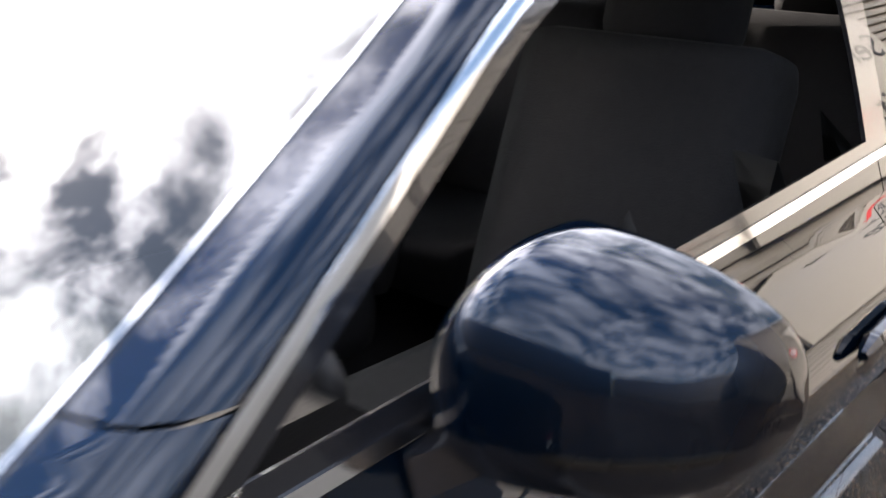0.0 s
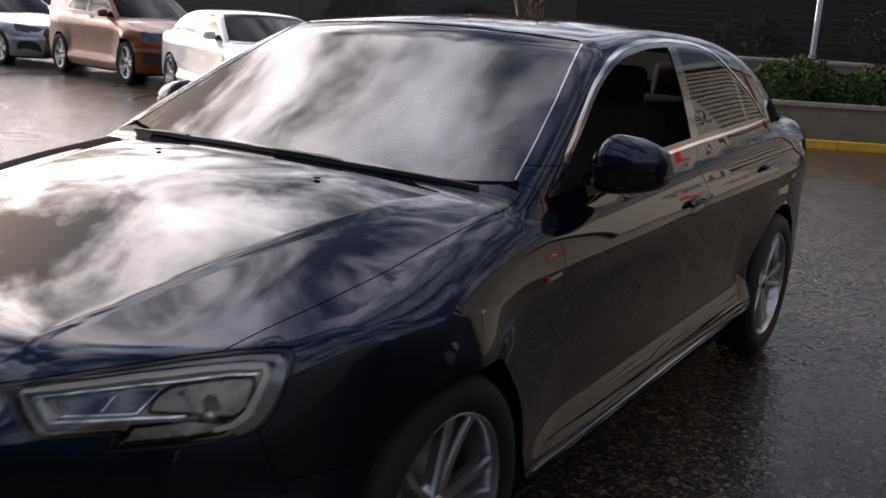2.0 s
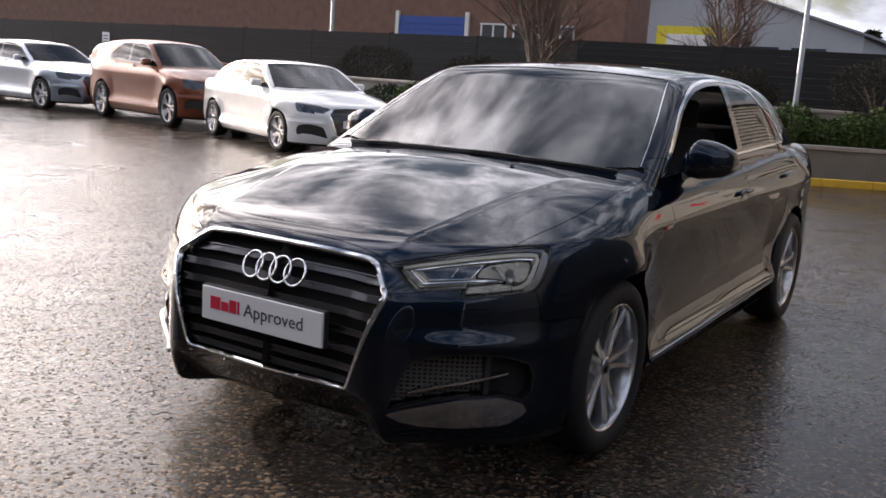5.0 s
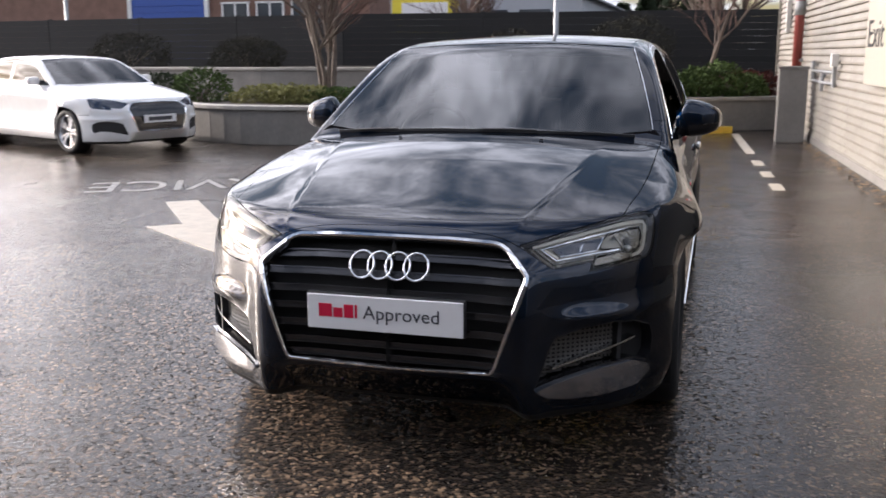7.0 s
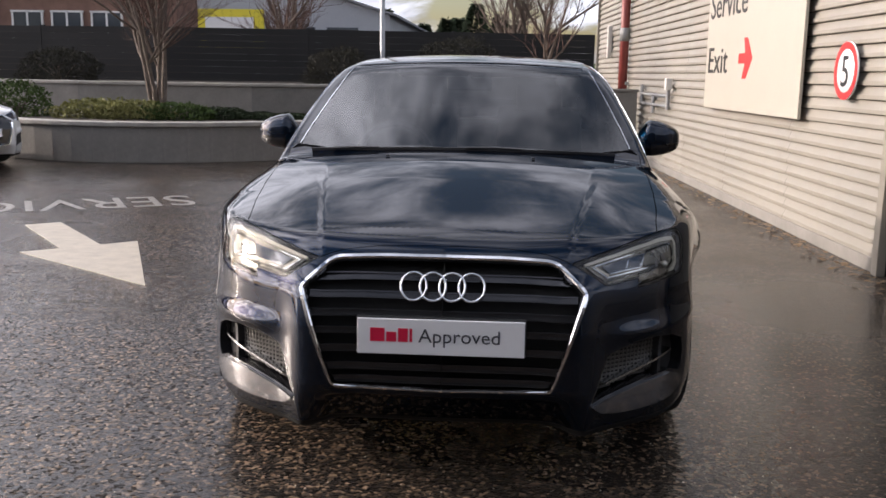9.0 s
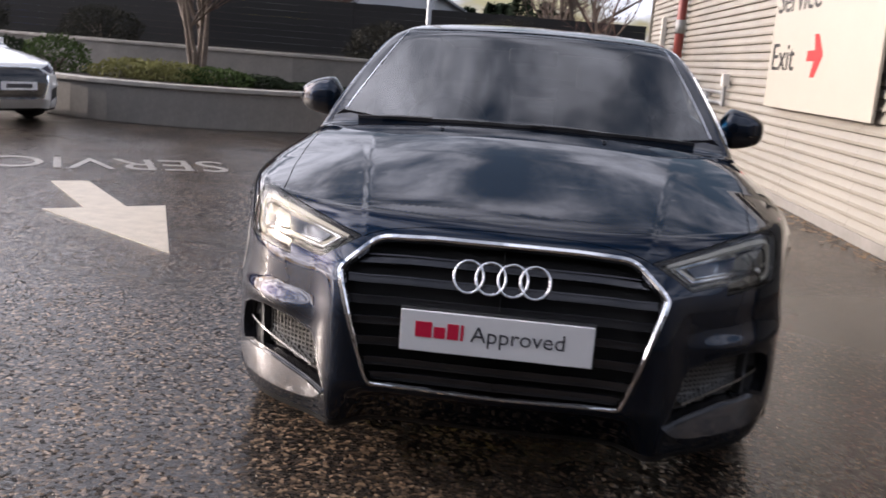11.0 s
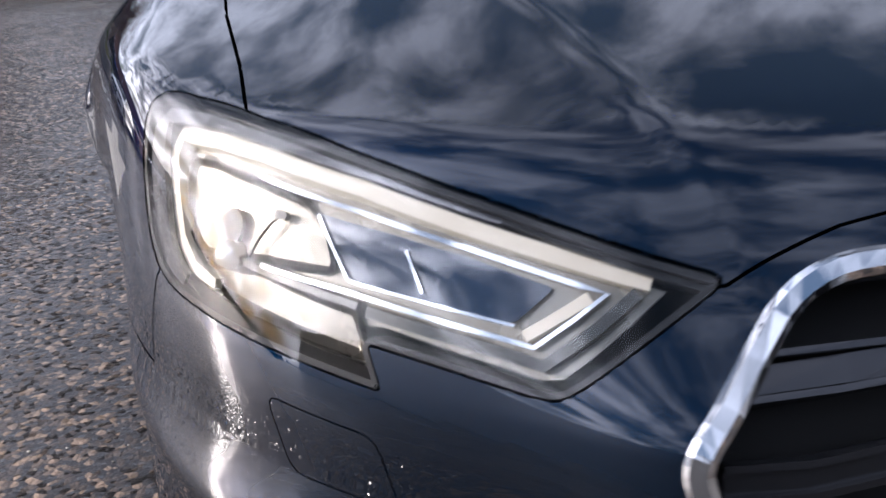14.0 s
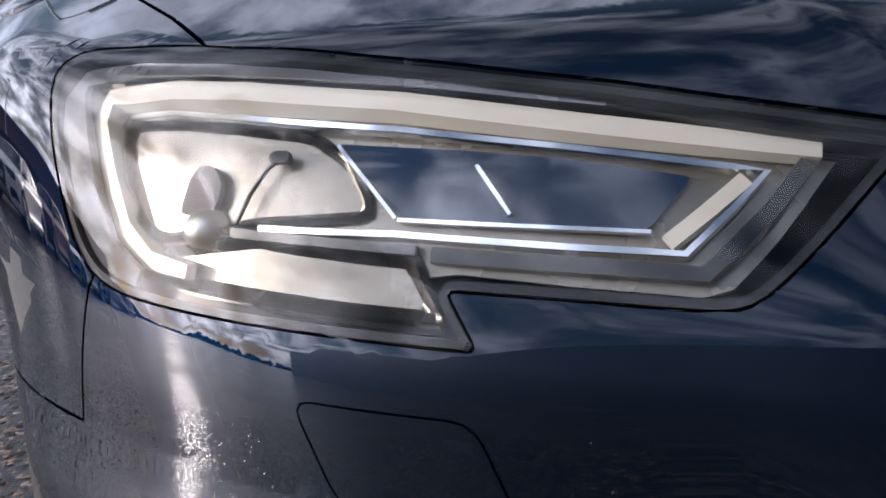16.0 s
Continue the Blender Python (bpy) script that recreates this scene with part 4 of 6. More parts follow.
def hero_car():
    F = saloon
    car = thing("saloon_car", "glossy dark navy saloon car, one window lowered, on wet tarmac", "car")
    bm, lay = skin_half(F, 0.75, 3.55, 0.52, 168, 84, 140, 40)
    shell = bm.copy()
    cut_skin(bm, lay)
    near = [f for f in bm.faces if f.calc_center_median().y < .55 and f.calc_center_median().x > .42 and .44 < f.calc_center_median().z < .80]
    bmesh.ops.subdivide_edges(bm, edges=list({ed for f in near for ed in f.edges if ed.calc_length() > .008}), cuts=2, use_grid_fill=True)
    slim = [f for f in bm.faces if f[lay] == ID["quarter"] and f.calc_center_median().y < 2.5 and f.calc_center_median().z > .93]
    bmesh.ops.subdivide_edges(bm, edges=list({ed for f in slim for ed in f.edges if ed.calc_length() > .008}), cuts=2, use_grid_fill=True)
    get = lambda ids, mirror=None, **k: piece_mesh(bm, lay, {ID[i] for i in ids.split()}, F, mirror, **k)
    navy = M["paint_navy"]
    link_piece("bonnet", get("bonnet", "both"), navy, car, "glossy navy bonnet with two creases")
    bumper = link_piece("front_bumper", get("bumper", "both", gap=.0009), navy, car, "navy front bumper")
    link_piece("roof", get("roof", "both"), navy, car)
    link_piece("boot_lid", get("boot", "both"), navy, car)
    link_piece("cowl", get("cowl", "both"), M["cowl_black"], car, "black plastic cowl below the windscreen")
    link_piece("underbody", get("under", "both", gap=0, turn=0), M["liner_black"], car)
    link_piece("windscreen", get("screen", "both", gap=0.002, turn=.005), M["screen_glass"], car, "large raked windscreen mirroring clouds").visible_shadow = False
    link_piece("rear_window", get("backlight", "both", turn=.005), M["dark_glass"], car).visible_shadow = False
    doors = {}
    for s in (1, -1):
        fl = s < 0
        link_piece("front_wing", get("wing"), navy, car, "", fl)
        link_piece("body_side", get("quarter"), navy, car, "navy roof pillars and rear quarter", fl)
        link_piece("sill", get("sill"), navy, car, "", fl)
        link_piece("tail_light", get("tail"), M["red_lens"], car, "red tail light lens", fl)
        df = doors["f", s] = link_piece("front_door", get("door_f"), navy, car, "", fl)
        dr = doors["r", s] = link_piece("rear_door", get("door_r"), navy, car, "", fl)
        link_piece("window_trim", get("chrome", lift=.003, gap=0, turn=.006), M["chrome"], car, "bright chrome strip round the side windows", fl)
        link_piece("window_surround", get("pillar", gap=0, turn=.006), M["gloss_black"], car, "gloss black window pillars and seals", fl)
        if fl:
            link_piece("window", get("glass_f", gap=0, turn=0), M["glass"], df, "clear front door window", fl).visible_shadow = False
        link_piece("window", get("glass_r", gap=0, turn=0), M["dark_glass"], dr, "dark rear door window", fl).visible_shadow = False
        link_piece("quarter_window", get("glass_q", gap=0, turn=0), M["dark_glass"], car, "", fl).visible_shadow = False
        link_piece("washer_flap", get("flap", gap=.0004), navy, bumper, "headlamp washer cover with a fine seam", fl)

    # dark structure behind panel gaps and openings
    sl = shell.faces.layers.int["piece"]
    doomed = []
    for f in shell.faces:
        c = f.calc_center_median()
        cabin = c.z > float(belt(c.y)) - .05 and c.y > 1.22
        hole = c.x > .5 and any(math.hypot(c.y - w, c.z - .33) < ARCH + .012 for w in (WHEEL_F, WHEEL_R))
        if cabin or hole or c.z < .2:
            doomed.append(f)
    bmesh.ops.delete(shell, geom=doomed, context="FACES")
    link_piece("inner_shell", piece_mesh(shell, sl, {0}, lambda x, y, z: saloon(x, y, z) + .062, "both", gap=0, turn=0), M["liner_black"], car,
               "dark structure behind the panels")
    shell.free()
    V, Q, Nn = get("roof", "both", lift=-.03, gap=0, turn=0)
    mesh_ob("headliner", V, [q[::-1] for q in Q], M["trim_grey"], car, True, "grey cloth headliner")

    headlights(car, F, get)
    grille(car, F)
    intakes(car, F)
    both("door_handle", lambda: strip_on(F, SIDE, [(2.235, .838), (2.27, .842), (2.40, .847), (2.44, .848)], disc_shape(.013, 8, .013), -.014, widths=[.5, 1, 1, .5]),
         navy, lambda s: doors["f", s])
    both("door_handle", lambda: strip_on(F, SIDE, [(3.10, .875), (3.135, .879), (3.265, .884), (3.30, .885)], disc_shape(.013, 8, .013), -.014, widths=[.5, 1, 1, .5]),
         navy, lambda s: doors["r", s])
    both("handle_recess", lambda: strip_on(F, SIDE, [(2.255, .815), (2.30, .812), (2.38, .815), (2.42, .822)], disc_shape(.022, 10, .006), .002, widths=[.3, 1, 1, .3]),
         navy, lambda s: doors["f", s])
    both("wing_badge", lambda: strip_on(F, SIDE, [(1.265, .786), (1.325, .789)], [(-.008, 0), (.008, 0), (.007, .003), (-.007, .003)], -.0005), M["chrome"],
         lambda s: car, "small bright badge on the wing", False)
    both("badge_square", lambda: strip_on(F, SIDE, [(1.247, .784), (1.262, .785)], [(-.008, 0), (.008, 0), (.007, .003), (-.007, .003)], -.0005), M["plate_red"],
         lambda s: car, "tiny red badge plate", False)
    both("sill_blade", lambda: strip_on(F, SIDE, [(1.24, .262), (1.8, .270), (2.5, .282), (3.10, .295)], [(-.010, -.01), (.010, -.01), (.006, .006), (-.004, .008)], 0.0, dense=.05),
         navy, lambda s: car, "", False)
    both("sill_strip", lambda: strip_on(F, SIDE, [(1.26, .278), (1.8, .288), (2.5, .302), (3.05, .314)], [(-.0028, -.003), (.0028, -.003), (.0024, .004), (-.0024, .004)], -.004, dense=.05),
         M["satin"], lambda s: car, "thin bright line along the sill", False)
    mirrors(car, doors)
    wipers(car, F)
    cabin_fittings(car)
    wheels_and_arches(car)
    return car


def headlights(car, F, get):
    lamp = {}
    for s in (1, -1):
        h = new("headlight")
        h.parent = car
        h["label"] = "clear-lensed headlight with a bright daytime light guide"
        lamp[s] = h
    out = rounded(LAMP_LINE, [.012] + [.02] * 16 + [.006, .006] + [.02, .02, .012, .02], 3)
    own = lambda s: lamp[s]
    d = get("lamp", gap=.001, turn=.006)
    for s in (1, -1):
        link_piece("lens", d, M["lens"], lamp[s], "clear plastic lens", s < 0).visible_shadow = False
    both("housing", lambda: sheet_on(F, LAMP, shrink(out, .0005), .052, .02), M["liner_black"], own)
    both("surround", lambda: strip_on(F, LAMP, shrink(out, .003), [(-.0022, -.026), (.0022, -.026), (.0022, -.001), (-.0022, -.001)], 0, True, .02), M["lamp_black"], own,
         "black surround of the headlight")
    brow = [(.892, .788), (.862, .794), (.79, .7905), (.70, .7820), (.62, .7690), (.53, .7518), (.45, .7335), (.395, .7205)]
    both("upper_bezel", lambda: strip_on(F, LAMP, brow, [(-.0045, -.012), (.0045, -.012), (.0045, 0), (-.0045, 0)], .006, False, .02,
                                          [.25, .25, .3, .45, .6, .8, 1.0, 1.1]), M["lamp_black"], own)
    tray = [(.418, .7195), (.455, .729), (.53, .7455), (.62, .7640), (.70, .7785), (.78, .7890), (.85, .7940), (.884, .7930), (.8955, .7850), (.891, .765), (.877, .725), (.859, .691),
            (.840, .6725), (.79, .6610), (.70, .660), (.608, .651), (.622, .676), (.60, .678), (.54, .671), (.482, .666), (.468, .670)]
    both("bezel", lambda: sheet_on(F, LAMP, tray, .022, .015), M["bezel_pale"], own, "warm grey bezel")
    guide = [(.765, .6755), (.798, .680), (.822, .695), (.840, .725), (.853, .758), (.847, .7745), (.79, .7775), (.74, .7745), (.64, .7625), (.576, .7510), (.495, .7355),
             (.428, .7220)]
    both("light_guide", lambda: strip_on(F, LAMP, guide, [(-.0052, -.008), (.0052, -.008), (.0046, 0), (-.0046, 0)], .011, False, .015,
                                         [.9, 1.2, 1.6, 1.8, 1.6, 1.5, 1.5, 1.45, 1.35, 1.3, 1.2, 1]), M["guide"], own, "white daytime light guide")
    rim = [(.800, .668), (.832, .6815), (.851, .707), (.868, .745), (.876, .772), (.868, .7835), (.82, .787), (.76, .7835), (.70, .777), (.62, .7655), (.53, .7485)]
    both("outer_bezel", lambda: strip_on(F, LAMP, rim, [(-.007, -.003), (.007, -.003), (.007, 0), (-.007, 0)], .005, False, .012,
                                         [1.0, 1.5, 1.8, 1.9, 1.5, 1.0, .75, .65, .5, .3, .1]), M["bezel_grey"], own, "pale outer bezel")
    both("lower_guide", lambda: strip_on(F, LAMP, [(.434, .717), (.452, .699), (.480, .6745), (.543, .6800), (.612, .6865)], [(-.0045, -.008), (.0045, -.008), (.004, 0), (-.004, 0)],
                                         .012, False, .015), M["reflector"], own)
    line = [(.836, .7625), (.79, .765), (.734, .7605), (.636, .7490), (.548, .7345), (.452, .7155), (.468, .7015), (.489, .6835), (.543, .6880), (.633, .6970), (.715, .7008)]
    both("chrome_line", lambda: strip_on(F, LAMP, line, [(-.0019, -.006), (.0019, -.006), (.0016, 0), (-.0016, 0)], .013, False, .015), M["chrome"], own)
    both("inner_guide", lambda: strip_on(F, LAMP, [(.462, .7130), (.497, .6885)], [(-.0045, -.006), (.0045, -.006), (.004, 0), (-.004, 0)], .0125, False, .01), M["guide"], own)
    dark = [(.672, .7450), (.60, .7375), (.548, .7300), (.486, .7165), (.507, .6945), (.57, .6995), (.632, .7045), (.650, .7220)]
    both("projector_glass", lambda: sheet_on(F, LAMP, rounded(dark, .004, 2), .0165, .01), M["lamp_glass"], own, "dark blue projector glass")
    for a, b in (((.670, .7430), (.633, .7045)), ((.592, .7285), (.573, .7040)), ((.632, .7038), (.505, .6935))):
        both("fin", lambda: strip_on(F, LAMP, [a, b], [(-.0011, -.004), (.0011, -.004), (.001, 0), (-.001, 0)], .0135, False, .01), M["chrome"], own)
    bowl = [(.833, .759), (.79, .7615), (.745, .7585), (.69, .7515), (.664, .735), (.648, .7075), (.72, .7045), (.80, .6920), (.822, .705), (.832, .735)]
    both("reflector_bowl", lambda: sheet_on(F, LAMP, rounded(bowl, .008, 2), .016, .006, bow=.030), M["reflector"], own, "bright reflector bowl")
    shade = [(.778, .706), (.749, .709), (.744, .724), (.752, .7345), (.763, .7345), (.771, .726)]
    both("lamp_shade", lambda: sheet_on(F, LAMP, rounded(shade, .006, 2), .0155, .006), M["trim_grey"], own)
    both("wire", lambda: strip_on(F, LAMP, [(.732, .703), (.724, .718), (.713, .732), (.705, .738)], disc_shape(.0012, 6), .0155, False, .006), M["liner_black"], own)
    both("knob", lambda: sheet_on(F, LAMP, rounded([(.712, .735), (.699, .735), (.699, .7415), (.712, .7415)], .003, 2), .0135, .004), M["lamp_black"], own)
    ind = [(.79, .688), (.722, .697), (.622, .686), (.6185, .676), (.604, .6535), (.70, .662), (.785, .668)]
    both("indicator", lambda: sheet_on(F, LAMP, rounded(ind, .004, 2), .0165, .006, bow=.016), M["lamp_grey"], own, "indicator chamber")
    both("indicator_bar", lambda: strip_on(F, LAMP, [(.735, .6985), (.68, .6945), (.621, .6890)], [(-.0030, -.006), (.0030, -.006), (.0026, 0), (-.0026, 0)], .0135, False, .01), M["reflector"], own)
    # added dome, not a lamp part: it turns the sun into a glint
    both("bulb_holder", lambda: sun_glint_dome(F), M["bulb_metal"], own, "bright dome added to catch the sun's glint", True)


def sun_glint_dome(F):
    """A small dome between reflector and indicator chamber, added to make a sun glint."""
    P, nr = on_skin(F, *LAMP, [(.757, .700)], .020)
    b = bmesh.new()
    bmesh.ops.create_uvsphere(b, u_segments=20, v_segments=12, radius=.015, matrix=Matrix.Translation(P[0].tolist()) @ Matrix.Diagonal((1, .8, .8, 1)))
    return b


def grille(car, F):
    g = new("grille")
    g.parent = car
    g["label"] = "wide hexagonal dark grille in a chrome frame"
    right = GRILLE_LINE
    loop = rounded([(x, z) for x, z in right] + [(-x, z) for x, z in right[-2:0:-1]], .02, 3)
    wd = [1.0 if z > .60 else .55 + .45 * (z - .33) / .27 for x, z in loop]
    part("frame", strip_on(F, FRONT, loop, [(-.009, -.012), (.009, -.012), (.009, .003), (.005, .008), (-.005, .008), (-.009, .003)], 0, True, .02, wd), M["chrome"], g,
         "polished chrome frame", False)
    half = lambda z: float(curve(z, (.33, .335), (.345, .345), (.63, .438), (.645, .438), (.717, .355), (.73, .33))) - .008
    for z in (.683, .626, .568, .510, .451, .393, .350):
        b = bmesh.new()
        for dz in (-.0095, .0095):
            strip = strip_on(F, FRONT, [(-half(z + dz), z + dz), (0, z + dz + .002), (half(z + dz), z + dz)], [(-.0028, -.012), (.0028, -.012), (.0022, 0), (-.0022, 0)], .020, False, .06)
            me = bpy.data.meshes.new("tmp")
            strip.to_mesh(me), strip.free()
            b.from_mesh(me)
            bpy.data.meshes.remove(me)
        web = strip_on(F, FRONT, [(-half(z), z), (0, z + .002), (half(z), z)], [(-.009, -.010), (.009, -.010), (.009, -.006), (-.009, -.006)], .020, False, .06)
        me = bpy.data.meshes.new("tmp")
        web.to_mesh(me), web.free()
        b.from_mesh(me)
        bpy.data.meshes.remove(me)
        part("slat", b, M["slat_grey"], g, "dark satin double slat")
    for i in range(4):
        cx = (i - 1.5) * .0605
        ring = [(cx + .0405 * math.cos(a), .650 + .0405 * math.sin(a)) for a in np.linspace(0, 2 * math.pi, 40, endpoint=False)]
        part("emblem_ring", strip_on(F, FRONT, ring, disc_shape(.0042, 8, .0055), -.004, True, .02), M["chrome"], g, "chrome ring", True)
    holder = bm_box((.528, .022, .121), (0, .012, .5045), .004)
    part("plate_holder", holder, M["black_plastic"], g)
    plate = part("show_plate", bm_box((.520, .010, .113), (0, -.003, .5045), .003), M["plate_white"], car, "white dealer show plate with a red and a grey word")
    x = -.219
    for w, h in ((.045, .043), (.031, .031), (.031, .043), (.008, .043)):
        b = bm_box((w, .002, h), (x + w / 2, -.009, .489 + h / 2), .0005)
        part("red_bar", b, M["plate_red"], plate, "plain red bar")
        x += w + .0053
    m = pose(-.069, -.0085, .489, 90, 0, 0)
    split_letters(text_mesh("Approved", .062, M["plate_grey"], "letter", plate, m, .0008, 1.02), plate, m)


def split_letters(word, parent, m):
    """Turns a row of lettering into one part a letter."""
    bm = bmesh.new()
    bm.from_mesh(word.data)
    left, mats = set(bm.verts), word.data.materials[0]
    while left:
        stack, isle = [next(iter(left))], set()
        while stack:
            v = stack.pop()
            if v in isle:
                continue
            isle.add(v)
            stack.extend(e.other_vert(v) for e in v.link_edges)
        left -= isle
        num = {v: i for i, v in enumerate(isle)}
        o = mesh_ob("letter", [tuple(v.co) for v in num], [[num[v] for v in f.verts] for f in bm.faces if f.verts[0] in isle], mats, parent)
        o.matrix_local = m
    bm.free()
    bpy.data.objects.remove(word)


def intakes(car, F):
    deck = {}
    for s in (1, -1):
        i = new("air_intake")
        i.parent = car
        i["label"] = "black side air intake with perforated mesh and a bright lower blade"
        deck[s] = i
    own = lambda s: deck[s]
    both("duct", lambda: sheet_on(F, LAMP, shrink(INTAKE_LINE, .001), .055, .03), M["liner_black"], own)
    both("rim", lambda: strip_on(F, LAMP, shrink(INTAKE_LINE, .002), [(-.003, -.054), (.003, -.054), (.003, 0), (-.003, 0)], 0, True, .03), M["gloss_black"], own)

    def lattice():
        b = bmesh.new()
        net = shrink(INTAKE_LINE, .012)
        q = .43
        lines = []
        while q < .70:
            zs = [z for z in np.linspace(.28, .49, 80) if inside(net, q, z)]
            if len(zs) > 4:
                lines.append([(q, zs[0]), (q, zs[-1])])
            q += .0165
        z = .295
        while z < .48:
            qs = [k for k in np.linspace(.38, .70, 120) if inside(net, k, z)]
            if len(qs) > 4:
                lines.append([(qs[0], z), (qs[-1], z)])
            z += .0135
        for ln in lines:
            st = strip_on(F, LAMP, ln, [(-.0034, -.003), (.0034, -.003), (.003, 0), (-.003, 0)], .034, False, .05)
            me = bpy.data.meshes.new("tmp")
            st.to_mesh(me), st.free()
            b.from_mesh(me)
            bpy.data.meshes.remove(me)
        return b
    both("intake_mesh", lattice, M["mesh_grey"], own, "grey perforated mesh", False)
    both("vane", lambda: strip_on(F, LAMP, [(.765, .410), (.72, .402), (.65, .388), (.56, .368), (.455, .342)], [(-.004, -.05), (.004, -.05), (.0035, 0), (-.0035, 0)], .006, False, .02),
         M["satin"], own, "bright slim vane", False)
    both("post", lambda: strip_on(F, LAMP, [(.700, .474), (.697, .345)], [(-.010, -.04), (.010, -.04), (.008, 0), (-.008, 0)], .012, False, .02), M["black_plastic"], own, "", False)
    blade = [(.386, .279), (.442, .293), (.55, .318), (.61, .331), (.742, .338), (.815, .314), (.83, .285), (.77, .250), (.60, .238), (.50, .240), (.43, .252)]
    both("blade", lambda: sheet_on(F, LAMP, rounded(blade, .01, 2), -.012, .02, .02), M["blade_metal"], own, "bright satin metal lower blade", False)


def mirrors(car, doors):
    rise = lambda k: float(curve(k, (0, .030), (.10, .060), (.20, .084), (.26, .088), (.42, .085), (.62, .075), (.80, .061), (.92, .045), (.98, .026), (1, .006)))
    drop = lambda k: float(curve(k, (0, .052), (.10, .070), (.30, .078), (.55, .071), (.80, .056), (.92, .040), (.98, .022), (1, .006)))
    nose = lambda k: float(curve(k, (0, .062), (.12, .092), (.30, .104), (.55, .104), (.80, .086), (.93, .056), (1, .006)))
    place = lambda k: (.806 + .196 * k, 1.672 + .052 * k, 1.024 - .004 * k)
    sq = lambda v: math.copysign(abs(v) ** .70, v)

    def shape(keep):
        """Shell of a mirror: sections from the steep inner end over a peak to the low blunt outer end."""
        b = bmesh.new()
        nx, nr = 44, 44
        rows = []
        for i in range(nx + 1):
            k = (1 - math.cos(math.pi * i / nx)) / 2
            x, y, z = place(k)
            row = []
            for j in range(nr):
                c, sn = math.cos(2 * math.pi * j / nr), math.sin(2 * math.pi * j / nr)
                row.append(b.verts.new((x, y - sq(c) * nose(k) * (1 if c > 0 else .32), z + sq(sn) * (rise(k) if sn > 0 else drop(k)))))
            rows.append(row)
        for p, q in zip(rows, rows[1:]):
            for j in range(nr):
                m = (j + 1) % nr
                b.faces.new((p[j], p[m], q[m], q[j]))
        b.faces.new(rows[0]), b.faces.new(rows[-1])
        bmesh.ops.remove_doubles(b, verts=b.verts, dist=1e-5)
        bmesh.ops.recalc_face_normals(b, faces=b.faces)
        bmesh.ops.bisect_plane(b, geom=b.verts[:] + b.edges[:] + b.faces[:], plane_co=(.88, 0, 1.000), plane_no=Vector((-.10, 0, 1)).normalized())
        bmesh.ops.delete(b, geom=[f for f in b.faces if not keep(f.calc_center_median())], context="FACES")
        return b
    hold = {}
    for s in (1, -1):
        h = new("door_mirror")
        h.parent = car
        h["label"] = "navy door mirror with a black lower shell"
        hold[s] = h
    own = lambda s: hold[s]
    edge = lambda c: 1.000 + .10 * (c.x - .88)
    both("cap", lambda: shape(lambda c: c.z >= edge(c)), M["paint_navy"], own, "painted mirror cap")
    both("lower_shell", lambda: shape(lambda c: c.z < edge(c)), M["gloss_black"], own, "black lower shell")
    both("mirror_glass", lambda: bm_box((.120, .004, .080), (.893, 1.712, 1.024), .002, rot=pose(0, 0, 0, 0, 0, 14)), M["chrome"], own, "mirror glass", False)
    strip = []
    for i in range(9):
        k = .50 + .42 * i / 8
        x, y, z = place(k)
        low = 1.000 + .10 * (x - .88)
        sn = min(max(z - low, 0) / drop(k), 1) ** (1 / .70)
        strip.append((x, y - max(1 - sn * sn, 0) ** (.70 / 2) * nose(k), low))
    both("indicator_strip", lambda: bm_sweep(strip, [(-.003, -.002), (.003, -.002), (.003, .002), (-.003, .002)]), M["lamp_grey"], own, "pale indicator strip", False)
    both("foot", lambda: bm_sweep([(.795, 1.600, .955), (.830, 1.640, .968), (.862, 1.660, .982)], [(-.030, -.014), (.030, -.014), (.026, .014), (-.026, .014)], widths=[1.1, .85, .8]),
         M["gloss_black"], own, "", False)


def wipers(car, F):
    for pts, back in (([(-.66, 1.590), (-.36, 1.556), (-.06, 1.546)], (-.56, 1.574)), ([(-.08, 1.543), (.25, 1.549), (.655, 1.590)], (.02, 1.541))):
        w = new("wiper")
        w.parent = car
        w["label"] = "black wiper lying along the foot of the windscreen"
        part("blade", strip_on(F, SCREEN, pts, [(-.006, -.004), (.006, -.004), (.002, .006), (-.002, .006)], -.004, False, .03), M["black_plastic"], w)
        mid = pts[1]
        part("arm", strip_on(F, SCREEN, [back, ((back[0] + mid[0]) / 2, (back[1] + mid[1]) / 2 + .003), mid], [(-.006, -.004), (.006, -.004), (.005, .004), (-.005, .004)], -.010, False, .03),
             M["black_plastic"], w)
    both("screen_edge", lambda: strip_on(F, SCREEN, [(.724, 1.655), (.700, 1.80), (.650, 2.05), (.580, 2.362)], [(-.0022, -.003), (.0022, -.003), (.0018, .002), (-.0018, .002)], -.001, False, .03),
         M["chrome"], lambda s: car, "thin bright edge of the windscreen", False)
    part("screen_header", strip_on(F, SCREEN, [(-.555, 2.386), (-.25, 2.3765), (0, 2.373), (.25, 2.3765), (.555, 2.386)], [(-.005, -.003), (.005, -.003), (.004, .0015), (-.004, .0015)], 0, False, .03),
         M["cowl_black"], car, "black seal along the top of the windscreen")
    for x in (-.30, .30):
        b = bm_box((.016, .012, .006), (x, 1.075, float(curve(1.075, (.9, .918), (1.2, .953))) + .034), .003)
        part("washer_jet", b, M["black_plastic"], car, "", False)


